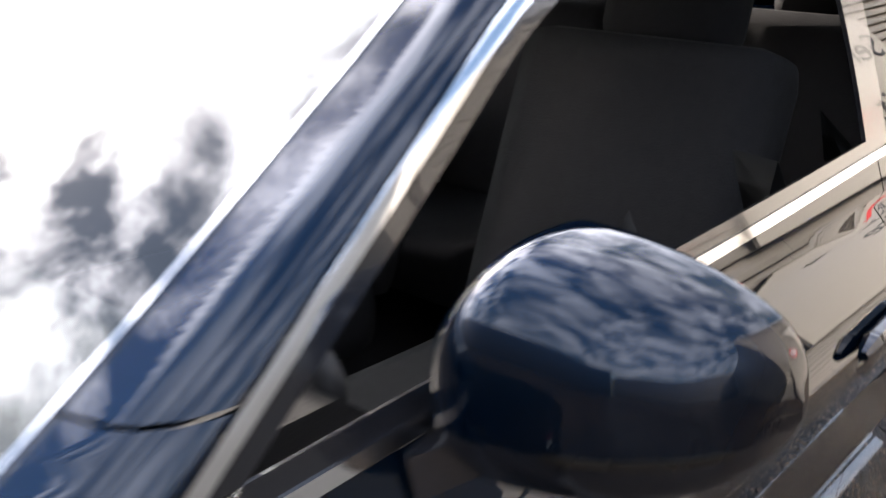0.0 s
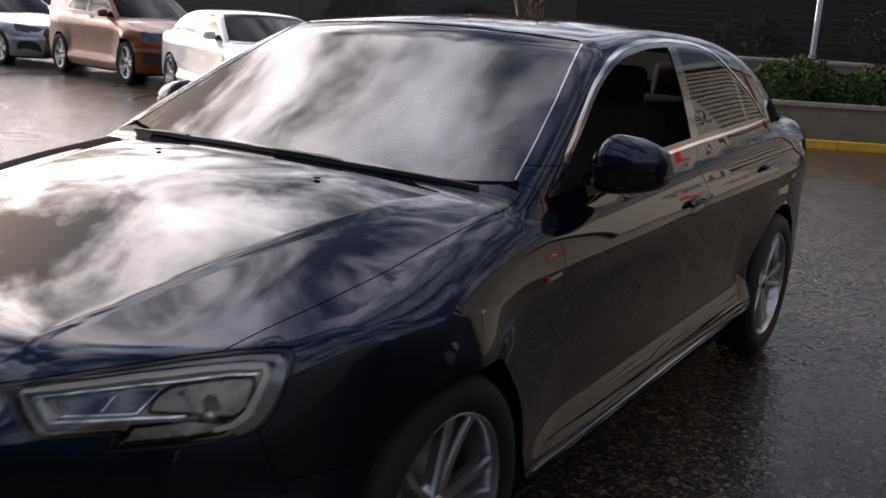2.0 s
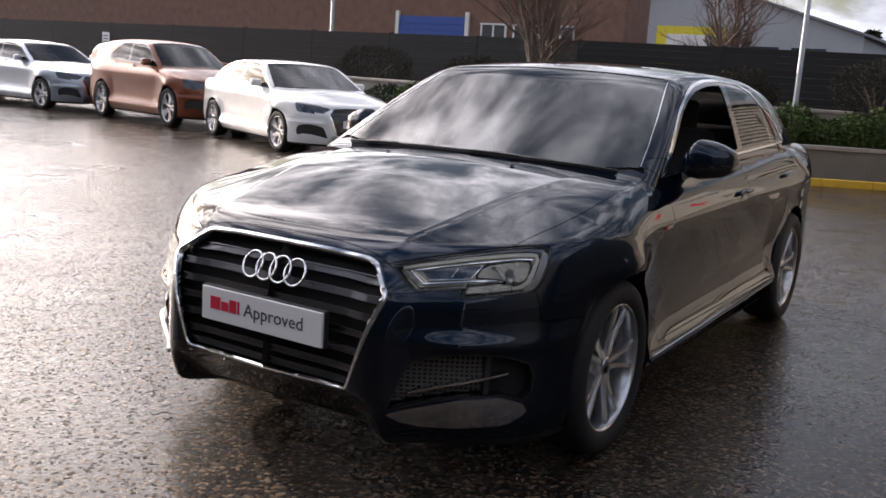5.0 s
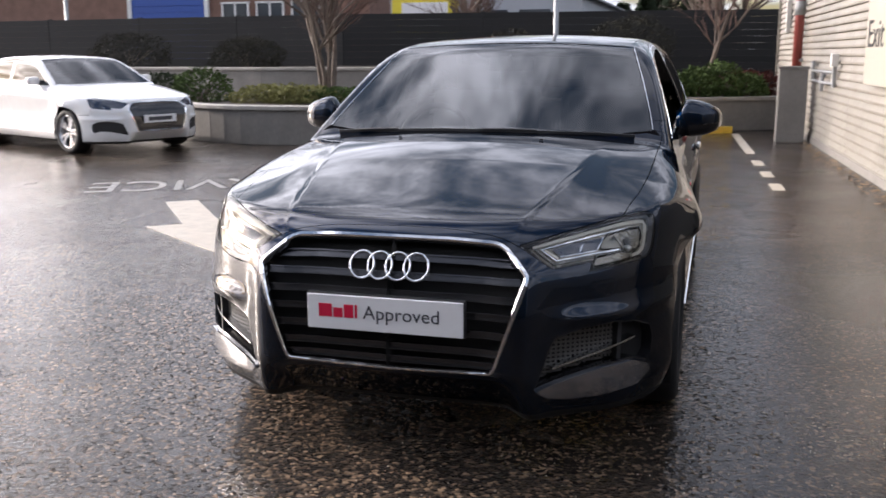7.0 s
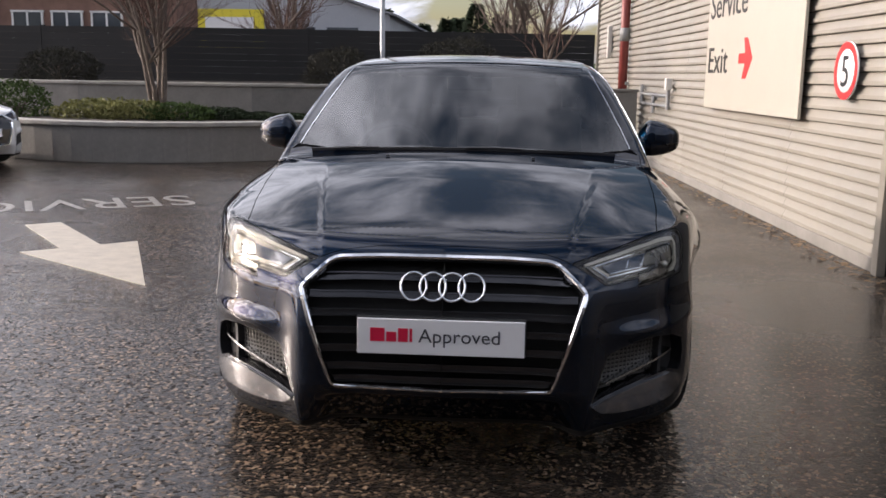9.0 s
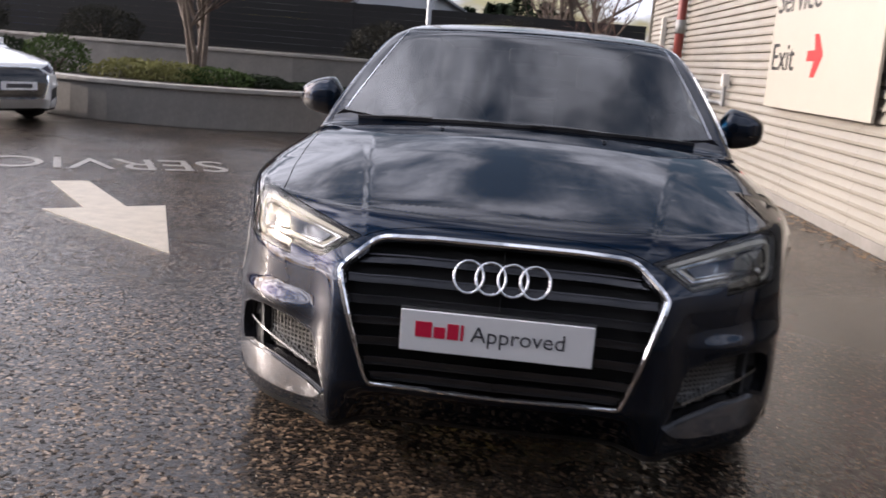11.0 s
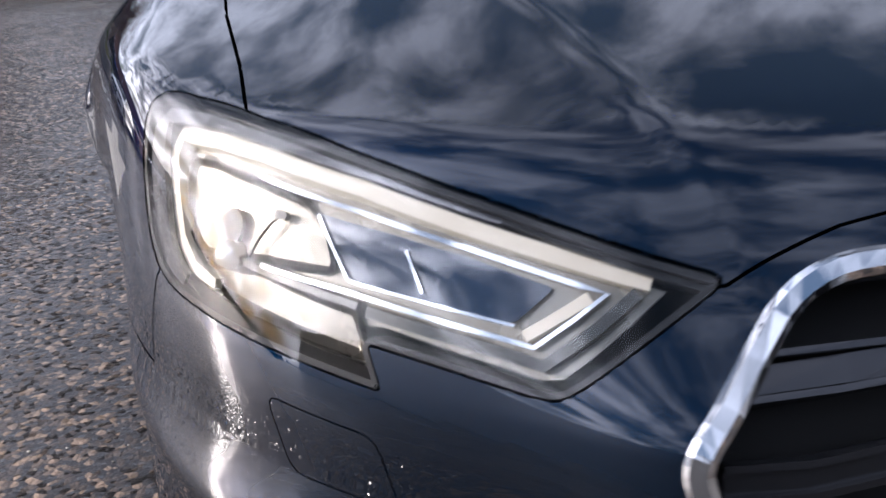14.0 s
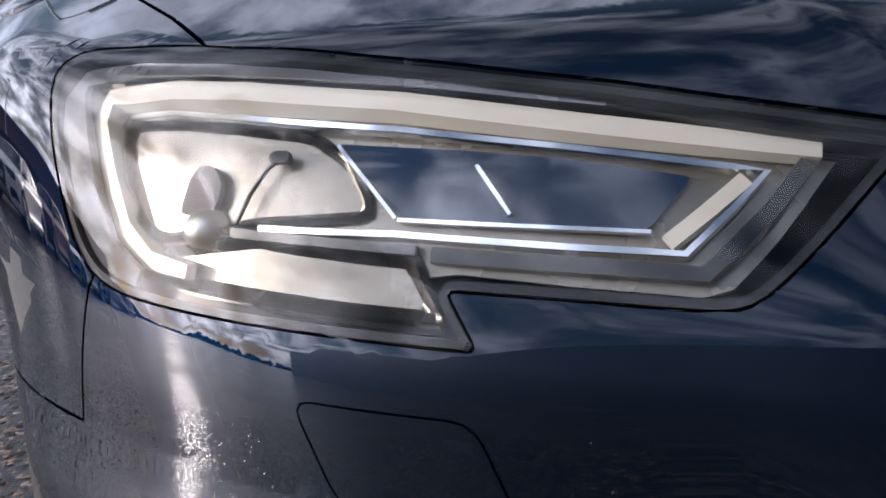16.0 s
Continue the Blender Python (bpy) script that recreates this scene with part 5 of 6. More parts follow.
def cabin_fittings(car):
    dash = new("dashboard")
    dash.parent = car
    dash["label"] = "black dashboard with round air vents"
    prof = [(-.02, -.12), (.30, -.16), (.34, -.04), (.26, .02), (.06, .035), (-.02, .01)]
    b = bm_sweep([(-.70, 1.40, .905), (-.4, 1.36, .915), (0, 1.34, .918), (.4, 1.36, .915), (.70, 1.40, .905)], [(-u, v) for u, v in prof])
    part("fascia", b, M["black_plastic"], dash, "", False)
    for x in (-.60, -.12, .12, .60):
        v = part("air_vent", bm_lathe([(0, .012), (-.012, .020), (-.012, .042), (0, .046), (.01, .044)], 24, "y"), M["black_plastic"], dash, "round air vent", True)
        v.location = (x, 1.68, .905)
    sw = new("steering_wheel")
    sw.parent = car
    sw.matrix_local = pose(-.36, 1.80, .90, -25, 0, 0)
    ring = [(.18 * math.cos(a), 0, .18 * math.sin(a)) for a in np.linspace(0, 2 * math.pi, 32, endpoint=False)]
    part("rim", bm_sweep(ring, disc_shape(.016, 8), True, [(0, 1, 0)] * 32), M["black_plastic"], sw, "", True)
    part("hub", bm_box((.15, .05, .11), (0, -.01, -.01), .02), M["black_plastic"], sw)
    for sx in (-1, 1):
        part("spoke", bm_box((.10, .016, .03), (sx * .11, 0, 0), .005), M["satin"], sw)
    for x, y in ((-.37, 2.38), (.37, 2.38), (-.37, 3.12), (.37, 3.12)):
        st = new("seat")
        st.parent = car
        st["label"] = "dark fabric car seat with headrest"
        part("cushion", bm_box((.50, .50, .16), (x, y - .12, .50), .05), M["fabric"], st, "", True)
        part("backrest", bm_box((.48, .15, .60), (x, y + .20, .82), .05, rot=pose(0, 0, 0, -18, 0, 0)), M["fabric"], st, "", True)
        part("headrest", bm_box((.25, .09, .17), (x, y + .34, 1.17), .035, rot=pose(0, 0, 0, -12, 0, 0)), M["fabric"], st, "", True)
    part("parcel_shelf", bm_box((1.3, .50, .03), (0, 3.62, 1.0)), M["fabric"], car)
    part("floor_pan", bm_box((1.4, 2.4, .05), (0, 2.4, .28)), M["fabric"], car)
    im = new("interior_mirror")
    im.parent = car
    part("shell", bm_box((.22, .035, .065), (0, 1.90, 1.262), .012), M["black_plastic"], im, "", True)
    part("stem", bm_sweep([(0, 1.885, 1.28), (0, 1.865, 1.305)], disc_shape(.008, 8)), M["black_plastic"], im)


def parked_car(name, label, paint, m, size, hatch=False, glass_key="dark_glass"):
    """A plainer car of the same family of shapes, for the far side of the yard."""
    F = lambda x, y, z: saloon(x, y, z, hatch)
    car = thing(name, label, "car", m @ Matrix.Diagonal((*size, 1)) @ Matrix.Translation((0, -2.2, 0)), "parked cars")
    bm, lay = skin_half(F, 0.75, 3.55, 0.52, 72, 40, 70, 24)
    cut_skin(bm, lay, False)
    get = lambda ids, mirror=None, **k: piece_mesh(bm, lay, {ID[i] for i in ids.split()}, F, mirror, **k)
    pm = M[paint]
    for nm, ids in (("bonnet", "bonnet"), ("front_bumper", "bumper"), ("roof", "roof"), ("boot_lid", "boot backlight") if hatch else ("boot_lid", "boot")):
        link_piece(nm, get(ids, "both", gap=.003), pm, car)
    link_piece("cowl", get("cowl", "both"), M["black_plastic"], car)
    link_piece("underbody", get("under", "both", gap=0, turn=0), M["liner_black"], car)
    link_piece("windscreen", get("screen", "both", gap=0, turn=0), M[glass_key], car, "grey windscreen")
    if not hatch:
        link_piece("rear_window", get("backlight", "both", gap=0, turn=0), M["dark_glass"], car)
    link_piece("grille", get("grille", "both", gap=0, turn=0, lift=-.012), M["gloss_black"], car, "dark grille")
    for s in (1, -1):
        fl = s < 0
        link_piece("front_wing", get("wing", gap=.003), pm, car, "", fl)
        link_piece("body_side", get("quarter", gap=0), pm, car, "", fl)
        link_piece("sill", get("sill"), pm, car, "", fl)
        link_piece("tail_light", get("tail"), M["red_lens"], car, "", fl)
        df = link_piece("front_door", get("door_f", gap=.003), pm, car, "", fl)
        dr = link_piece("rear_door", get("door_r", gap=.003), pm, car, "", fl)
        link_piece("window_trim", get("chrome", gap=0, turn=0), M["gloss_black"], car, "", fl)
        link_piece("window_surround", get("pillar", gap=0, turn=0), M["gloss_black"], car, "", fl)
        for g, d in (("glass_f", df), ("glass_r", dr), ("glass_q", car)):
            link_piece("window", get(g, gap=0, turn=0), M[glass_key], d, "", fl)
        link_piece("headlight", get("lamp", gap=0, turn=0, lift=-.003), M["lamp_glass"], car, "dark glossy headlight", fl)
        link_piece("air_intake", get("intake", gap=0, turn=0, lift=-.01), M["black_plastic"], car, "", fl)
    bm.free()
    loop = rounded([(x, z) for x, z in GRILLE_LINE] + [(-x, z) for x, z in GRILLE_LINE[-2:0:-1]], .02, 2)
    part("grille_frame", strip_on(F, FRONT, loop, [(-.008, -.012), (.008, -.012), (.006, .006), (-.006, .006)], 0, True, .05), M["chrome"], car)
    plate = part("number_plate", bm_box((.50, .012, .110), (0, .012, .500), .002), M["plate_white"], car, "pale number plate")
    part("plate_bars", bm_box((.36, .002, .055), (0, .005, .500)), M["plate_grey"], plate, "plain dark bars")
    both("mirror", lambda: bm_box((.17, .12, .12), (.885, 1.68, 1.03), .04), pm, lambda s: car)
    part("inner_shell", bm_box((1.5, 3.4, .55), (0, 2.2, .55), .1), M["liner_black"], car, "dark inside")
    part("cabin_block", bm_box((1.25, 1.5, .30), (0, 2.75, .98), .1), M["fabric"], car, "dark seats behind the glass")
    wheels_and_arches(car)
    return car
# ---------------------------------------------------------------- the yard
WALL_TURN = -math.degrees(math.atan(0.05))     # the building stands a little askew to the car


def on_wall(y, z, off=0.0):
    """A pose on the cladding at a distance y along the yard: local x runs towards the viewer's right, local z is up, local -y leaves the wall."""
    return Matrix.Translation((2.93 - 0.05 * y - off, y, z)) @ pose(0, 0, 0, 0, 0, -90 - WALL_TURN)


def ground():
    bm = bmesh.new()
    n = 40
    bmesh.ops.create_grid(bm, x_segments=n, y_segments=n, size=300)
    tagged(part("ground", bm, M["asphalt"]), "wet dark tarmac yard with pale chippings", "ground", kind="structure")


def building():
    b = thing("wall_east", "cream ribbed metal cladding of a low commercial building", "wall", kind="structure")
    # lapped sheet: each pale board leans out to a lip, with a shaded step back beneath it
    prof, z, pitch = [], 0.0, 0.098
    while z < 3.1:
        prof += [(0.003, z), (0.0, z + .004), (0.001, z + pitch * .30), (0.030, z + pitch - .006), (0.034, z + pitch - .002)]
        z += pitch
    ys = [3.70 + 1.96 * i for i in range(8)]
    for a, c in zip(ys, ys[1:]):
        verts, faces = [], []
        for y in (a + .002, c - .002):
            verts += [(2.93 - .05 * y + d, y, zz) for d, zz in prof]
        n = len(prof)
        faces = [(i, i + 1, n + i + 1, n + i) for i in range(n - 1)]
        mesh_ob("cladding_sheet", verts, [f[::-1] for f in faces], M["cladding"], b)
    y1 = ys[-1]
    mid, ln = (ys[0] + y1) / 2, y1 - ys[0]
    body = bm_box((.30, ln, 3.16), (0, 0, 1.58))
    o = part("wall_core", body, M["liner_black"], b)
    o.matrix_world = Matrix.Translation((2.93 - .05 * mid + .18, mid, 0)) @ pose(0, 0, 0, 0, 0, math.degrees(math.atan(.05)))
    o = part("corner_flashing", bm_box((.06, .10, 3.2), (0, 0, 1.6), .005), M["cladding"], b)
    o.location = (2.93 - .05 * y1 - .005, y1 + .02, 0)
    o = part("corner_flashing", bm_box((.06, .10, 3.2), (0, 0, 1.6), .005), M["cladding"], b)
    o.location = (2.93 - .05 * ys[0] - .005, ys[0] - .02, 0)
    o = part("end_wall", bm_box((12, .2, 3.2), (6, 0, 1.6)), M["cladding"], b)
    o.location = (2.93 - .05 * ys[0] + .03, ys[0] - .2, 0)
    o = part("end_wall", bm_box((12, .2, 3.2), (6, 0, 1.6)), M["cladding"], b)
    o.location = (2.93 - .05 * y1 + .03, y1 + .2, 0)
    o = part("roof_trim", bm_box((.42, ln, .14), (0, 0, 0), .01), M["roof_grey"], b, "grey metal roof trim")
    o.matrix_world = Matrix.Translation((2.93 - .05 * mid + .17, mid, 3.23)) @ pose(0, 0, 0, 0, 0, math.degrees(math.atan(.05)))
    roof = bm_box((11.6, ln + .1, .12), (0, 0, 0))
    o = part("roof_deck", roof, M["roof_grey"], b)
    o.matrix_world = Matrix.Translation((2.93 - .05 * mid + 6.2, mid, 3.12)) @ pose(0, 0, 0, 0, 0, math.degrees(math.atan(.05)))
    base = bm_box((.05, ln, .10), (0, 0, .05), .006)
    o = part("plinth", base, M["render"], b)
    o.matrix_world = Matrix.Translation((2.93 - .05 * mid + .018, mid, 0)) @ pose(0, 0, 0, 0, 0, math.degrees(math.atan(.05)))


def unseen_walls():
    """Unseen dark walls close the yard, added so the car's paint mirrors dark."""
    b = thing("wall_south", "plain dark unseen wall closing the yard, added to darken the car's reflections", "wall", kind="structure")
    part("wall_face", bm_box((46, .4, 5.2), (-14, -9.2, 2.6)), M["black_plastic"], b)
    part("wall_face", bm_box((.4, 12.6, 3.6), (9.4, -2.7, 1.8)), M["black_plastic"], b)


def wall_sign():
    s = thing("direction_sign", "large cream direction sign with black lettering and a red arrow", "sign", on_wall(6.82, 1.706, .055) @ Matrix.Diagonal((.905, .905, .905, 1)))
    part("panel", bm_box((3.39, .03, 1.60), (0, 0, 0), .004), M["sign_cream"], s)
    text_mesh("Service", .44, M["sign_black"], "word_service", s, pose(-1.60, -.019, .275, 90, 0, 0), .002, 1.2)
    text_mesh("Exit", .44, M["sign_black"], "word_exit", s, pose(-1.60, -.019, -.375, 90, 0, 0), .002, 1.28)
    bm = bmesh.new()
    pts = [(-.26, -.055), (-.02, -.055), (-.09, -.22), (.04, -.22), (.24, 0), (.04, .22), (-.09, .22), (-.02, .055), (-.26, .055)]
    f = bm.faces.new([bm.verts.new((x, 0, z)) for x, z in pts])
    r = bmesh.ops.extrude_face_region(bm, geom=[f])
    for v in r["geom"]:
        if isinstance(v, bmesh.types.BMVert):
            v.co.y -= .004
    bmesh.ops.recalc_face_normals(bm, faces=bm.faces)
    a = part("arrow", bm, M["sign_red"], s, "red arrow")
    a.location = (-.03, -.016, -.22)


def speed_sign():
    s = thing("speed_sign", "round white speed sign with a red rim and black figure 5", "sign", on_wall(4.43, 1.376, .045) @ Matrix.Diagonal((.905, .905, .905, 1)))
    part("plate", bm_lathe([(0.0, .001), (0.0, .235), (.012, .235)], 48, "y"), M["plate_white"], s, "", True)
    part("red_ring", bm_lathe([(-.003, .175), (-.004, .178), (-.004, .230), (-.003, .233)], 48, "y"), M["sign_red"], s, "red ring")
    text_mesh("5", .36, M["sign_black"], "figure", s, pose(-.095, -.004, -.125, 90, 0, 0), .001, .95)


def wall_fixtures():
    p = thing("drainpipe", "red drainpipe with a pale lower section on the cladding", "pipe", on_wall(13.76, 0, .09))
    part("upper_pipe", bm_lathe([(.95, .001), (.95, .075), (3.12, .075), (3.12, .001)], 20, "z"), M["pipe_red"], p, "", True)
    part("lower_pipe", bm_lathe([(0, .001), (0, .085), (.95, .085), (.96, .001)], 20, "z"), M["pipe_white"], p, "", True)
    part("coupling", bm_lathe([(1.90, .076), (1.90, .084), (2.12, .084), (2.12, .076)], 20, "z"), M["cabinet_grey"], p, "", True)
    for z in (1.2, 2.95):
        part("bracket", bm_box((.22, .05, .05), (0, .05, z), .006), M["galv"], p)
    t = thing("wall_light", "slim white vertical lamp casing on the cladding", "lamp", on_wall(15.66, 1.951, .05))
    part("casing", bm_box((.12, .08, .60), (0, 0, 0), .015), M["pipe_white"], t)
    part("mount", bm_box((.08, .05, .3), (0, .05, 0)), M["galv"], t)
    c = thing("pipework", "grey pipe run with two taps clipped to the cladding", "pipe", on_wall(11.25, 1.02, .05))
    for x, z0, z1 in ((-.95, -.10, .18), (-.05, -.22, .04), (.92, -.14, .22)):
        part("riser", bm_sweep([(x, 0, z0), (x, 0, z1)], disc_shape(.028, 8), normals=[(0, -1, 0)] * 2), M["galv"], c)
        part("clip", bm_box((.10, .05, .04), (x, .02, z1 - .05), .006), M["galv"], c)
    for a, b, z in ((-.95, .92, .04), (-.95, .92, -.10)):
        part("pipe", bm_sweep([(a, 0, z), (b, 0, z)], disc_shape(.020, 8), normals=[(0, 0, 1)] * 2), M["galv"], c)
    part("valve", bm_box((.10, .09, .16), (1.0, -.02, .20), .015), M["pipe_white"], c, "pale valve cover")
    k = thing("wall_pier", "grey rendered pier closing the planter walls against the cladding", "pier", Matrix.Translation((2.02, 12.5, 0)))
    part("body", bm_box((.40, .40, 1.08), (0, 0, .54), .012), M["render"], k)
    part("cap", bm_box((.44, .44, .04), (0, 0, 1.10), .006), M["render"], k)
    e = thing("extract_grille", "dark round extract vent on the cladding", "vent", on_wall(11.68, 2.611, .05))
    part("collar", bm_lathe([(0, .06), (-.05, .16), (.03, .18), (.05, .18)], 24, "y"), M["cabinet_grey"], e, "", True)
    part("core", bm_lathe([(-.01, .001), (-.01, .15)], 24, "y"), M["liner_black"], e)


def mark(name, label, outline, material, z=.004, group=""):
    bm = bmesh.new()
    f = bm.faces.new([bm.verts.new((x, y, 0)) for x, y in outline])
    f.normal_update()
    if f.normal.z < 0:
        f.normal_flip()
    r = bmesh.ops.extrude_face_region(bm, geom=[f])
    for v in r["geom"]:
        if isinstance(v, bmesh.types.BMVert):
            v.co.z += z
    bmesh.ops.recalc_face_normals(bm, faces=bm.faces)
    return tagged(part(name, bm, material), label, "road marking", group, "structure")


def bar(a, b, w):
    a, b = Vector(a), Vector(b)
    d = (b - a).normalized()
    n = Vector((-d.y, d.x)) * w / 2
    return [tuple(a - n), tuple(b - n), tuple(b + n), tuple(a + n)]


def markings():
    # arrow: tip, left barb, right barb and the shaft that leads away
    tip, l, r = Vector((-2.00, 2.72)), Vector((-3.28, 3.65)), Vector((-2.63, 4.21))
    mid = (l + r) / 2
    d = (tip - mid).normalized()
    a1, a2 = mid + (l - r) * .17, mid - (l - r) * .17
    tail = -d * 1.25
    mark("painted_arrow", "worn white arrow painted on the tarmac", [tuple(tip), tuple(r), tuple(a2), tuple(a2 + tail), tuple(a1 + tail), tuple(a1), tuple(l)], M["road_white"])
    word = thing("painted_word", "worn white capital letters painted on the tarmac", "road marking", pose(-3.15, 6.95, .0035, 0, 0, 180 + 28), kind="structure")
    text_mesh("SERVICE", 1.10, M["road_worn"], "letters", word, pose(0, 0, 0), .0015, .62)
    for a, b in ((13.8, 10.5), (9.65, 9.1), (8.5, 8.0), (7.45, 6.95)):
        mark("bay_line", "broken white bay line on the tarmac", bar((1.59 - .048 * (a - 7), a), (1.59 - .048 * (b - 7), b), .12), M["road_white"], group="bay lines")
    k = thing("kerb", "yellow-painted kerb stones before the planter wall", "kerb", kind="structure")
    a, b = Vector((-2.0, 12.1, 0)), Vector((1.2, 14.0, 0))
    n = 5
    ang = math.degrees(math.atan2((b - a).y, (b - a).x))
    for i in range(n):
        m = a.lerp(b, (i + .5) / n)
        o = part("kerb_stone", bm_box(((b - a).length / n - .012, .12, .12), (0, 0, .05), .012), M["road_yellow"], k)
        o.matrix_world = Matrix.Translation(m) @ pose(0, 0, 0, 0, 0, ang)


def ribbon_wall(name, label, path, h, t, material, coping=True, z0=0.0):
    w = thing(name, label, "wall", kind="structure")
    for i, (a, b) in enumerate(zip(path, path[1:])):
        a, b = Vector((*a, 0)), Vector((*b, 0))
        ang = math.degrees(math.atan2((b - a).y, (b - a).x))
        mid = (a + b) / 2
        o = part("wall_length", bm_box(((b - a).length + t * .25, t, h - z0), (0, 0, (h + z0) / 2), .008), material, w)
        o.matrix_world = Matrix.Translation(mid) @ pose(0, 0, .0005 * (i % 2), 0, 0, ang)
        if coping:
            o = part("coping", bm_box(((b - a).length + t * .5, t + .08, .06), (0, 0, h + .03), .010), M["coping"], w)
            o.matrix_world = Matrix.Translation(mid) @ pose(0, 0, .001 * (i % 2), 0, 0, ang)
    return w


FRONT_EDGE = [(-24, 15.4), (-16, 14.4), (-9.6, 12.55), (-7.0, 10.75), (-5.8, 10.30), (-4.5, 10.45), (-3.4, 11.10), (-2.75, 11.75), (-2.2, 12.65), (-.75, 13.5), (2.16, 15.1)]


def eased(path, times=2):
    """Rounds the corners of a path, ends kept."""
    for _ in range(times):
        out = [path[0]]
        for (ax, ay), (bx, by) in zip(path, path[1:]):
            out += [(ax * .75 + bx * .25, ay * .75 + by * .25), (ax * .25 + bx * .75, ay * .25 + by * .75)]
        path = out + [path[-1]]
    return path


FRONT_EDGE = eased(FRONT_EDGE)
BACK_EDGE = [(-24, 18.2), (-14, 16.6), (-8, 15.2), (-4.6, 15.0), (-2.6, 15.9), (-1.3, 17.4)]


def leaf_cloud(name, label, category, centre, size, count, leaf, material, seed, flat=False, kind="", group="", parent=None):
    """A shrub: many small bent leaves on a lumpy, uneven body."""
    rnd = random.Random(seed)
    verts, faces = [], []
    for _ in range(count):
        while True:
            p = Vector((rnd.uniform(-1, 1), rnd.uniform(-1, 1), rnd.uniform(-1, 1) if not flat else rnd.uniform(0, 1)))
            if p.length <= 1:
                break
        if rnd.random() < .75 and p.length > 1e-3:
            p = p.normalized() * rnd.uniform(.78, 1.0)
            if flat:
                p.z = abs(p.z)
        lump = 1 + .22 * noise.noise(Vector((p.x * 2.2 + seed, p.y * 2.2, p.z * 2.2))) + .10 * noise.noise(Vector((p.x * 7 + seed, p.y * 7, p.z * 7)))
        c = Vector((p.x * size[0], p.y * size[1], p.z * size[2])) * lump
        u = Vector((rnd.gauss(0, 1), rnd.gauss(0, 1), rnd.gauss(0, 1))).normalized()
        v = u.orthogonal().normalized()
        v.rotate(Matrix.Rotation(rnd.uniform(0, 6.3), 3, u))
        w = u.cross(v)
        s = leaf * rnd.uniform(.6, 1.3)
        k = len(verts)
        verts += [c - u * s, c + v * s * .45 + w * s * .1, c + u * s, c - v * s * .45 + w * s * .1]
        faces += [(k, k + 1, k + 2), (k, k + 2, k + 3)]
    ob = mesh_ob(name, verts, faces, material, parent)
    ob.location = centre
    if not parent:
        tagged(ob, label, category, group, kind)
    return ob


def shrub(label, centre, size, count, leaf, material, seed):
    s = thing("shrub", label, "shrub", Matrix.Translation(centre), "planter shrubs")
    leaf_cloud("crown", "", "", (0, 0, size[2] * .55), size, count, leaf, material, seed, parent=s)
    rnd = random.Random(seed + 50)
    bm = bmesh.new()
    for _ in range(7):
        a, r = rnd.uniform(0, 6.3), rnd.uniform(.2, .6)
        bm_sweep([(0, 0, -.05), (math.cos(a) * size[0] * r * .4, math.sin(a) * size[1] * r * .4, size[2] * .4), (math.cos(a) * size[0] * r, math.sin(a) * size[1] * r, size[2] * .8)],
                 disc_shape(.02, 5), normals=[(1, .3, 0)] * 3, bm=bm, widths=[1, .7, .4])
    part("stems", bm, M["bark"], s)
    return s


def bare_tree(label, base, height, seed, stems=6, spread=.5, levels=4, red=True, lean=.22, girth=.016):
    t = thing("bare_tree", label, "tree", Matrix.Translation(base), "bare trees")
    rnd = random.Random(seed)
    trunk, twigs = bmesh.new(), bmesh.new()

    def tube(bm, pts, r0, r1, n):
        rings = []
        for i, p in enumerate(pts):
            d = (pts[min(i + 1, len(pts) - 1)] - pts[max(i - 1, 0)]).normalized()
            u = d.orthogonal().normalized()
            w = d.cross(u)
            r = r0 + (r1 - r0) * i / (len(pts) - 1)
            rings.append([bm.verts.new(p + (u * math.cos(2 * math.pi * k / n) + w * math.sin(2 * math.pi * k / n)) * r) for k in range(n)])
        for a, b in zip(rings, rings[1:]):
            for k in range(n):
                bm.faces.new((a[k], a[(k + 1) % n], b[(k + 1) % n], b[k]))

    def grow(p, d, ln, r, level):
        pts, q = [p.copy()], p.copy()
        dd = d.copy()
        for _ in range(4):
            dd = (dd + Vector((rnd.gauss(0, .12), rnd.gauss(0, .12), rnd.gauss(.04, .06)))).normalized()
            q = q + dd * ln / 4
            pts.append(q.copy())
        tube(trunk if level < 2 else twigs, pts, r, r * .55, 7 if level < 2 else 3)
        if level < levels:
            for _ in range(rnd.choice((3, 4, 4) if level else (4, 5))):
                k = rnd.choice((1, 2, 3, 4) if level else (2, 3, 3, 4))
                nd = (dd * .9 + Vector((rnd.gauss(0, spread), rnd.gauss(0, spread), rnd.gauss(.15, .3)))).normalized()
                grow(pts[k], nd, ln * rnd.uniform(.5, .75), r * .48, level + 1)

    for i in range(stems):
        a = 2 * math.pi * i / stems + rnd.uniform(-.4, .4)
        off = Vector((math.cos(a) * .10, math.sin(a) * .10, 0))
        d = Vector((math.cos(a) * lean, math.sin(a) * lean, 1)).normalized()
        grow(off, d, height * rnd.uniform(.36, .46), height * girth, 0)
    part("trunk", trunk, M["bark"], t, "", True)
    part("crown", twigs, M["twig"] if red else M["bark"], t, "fine bare twigs")
    return t


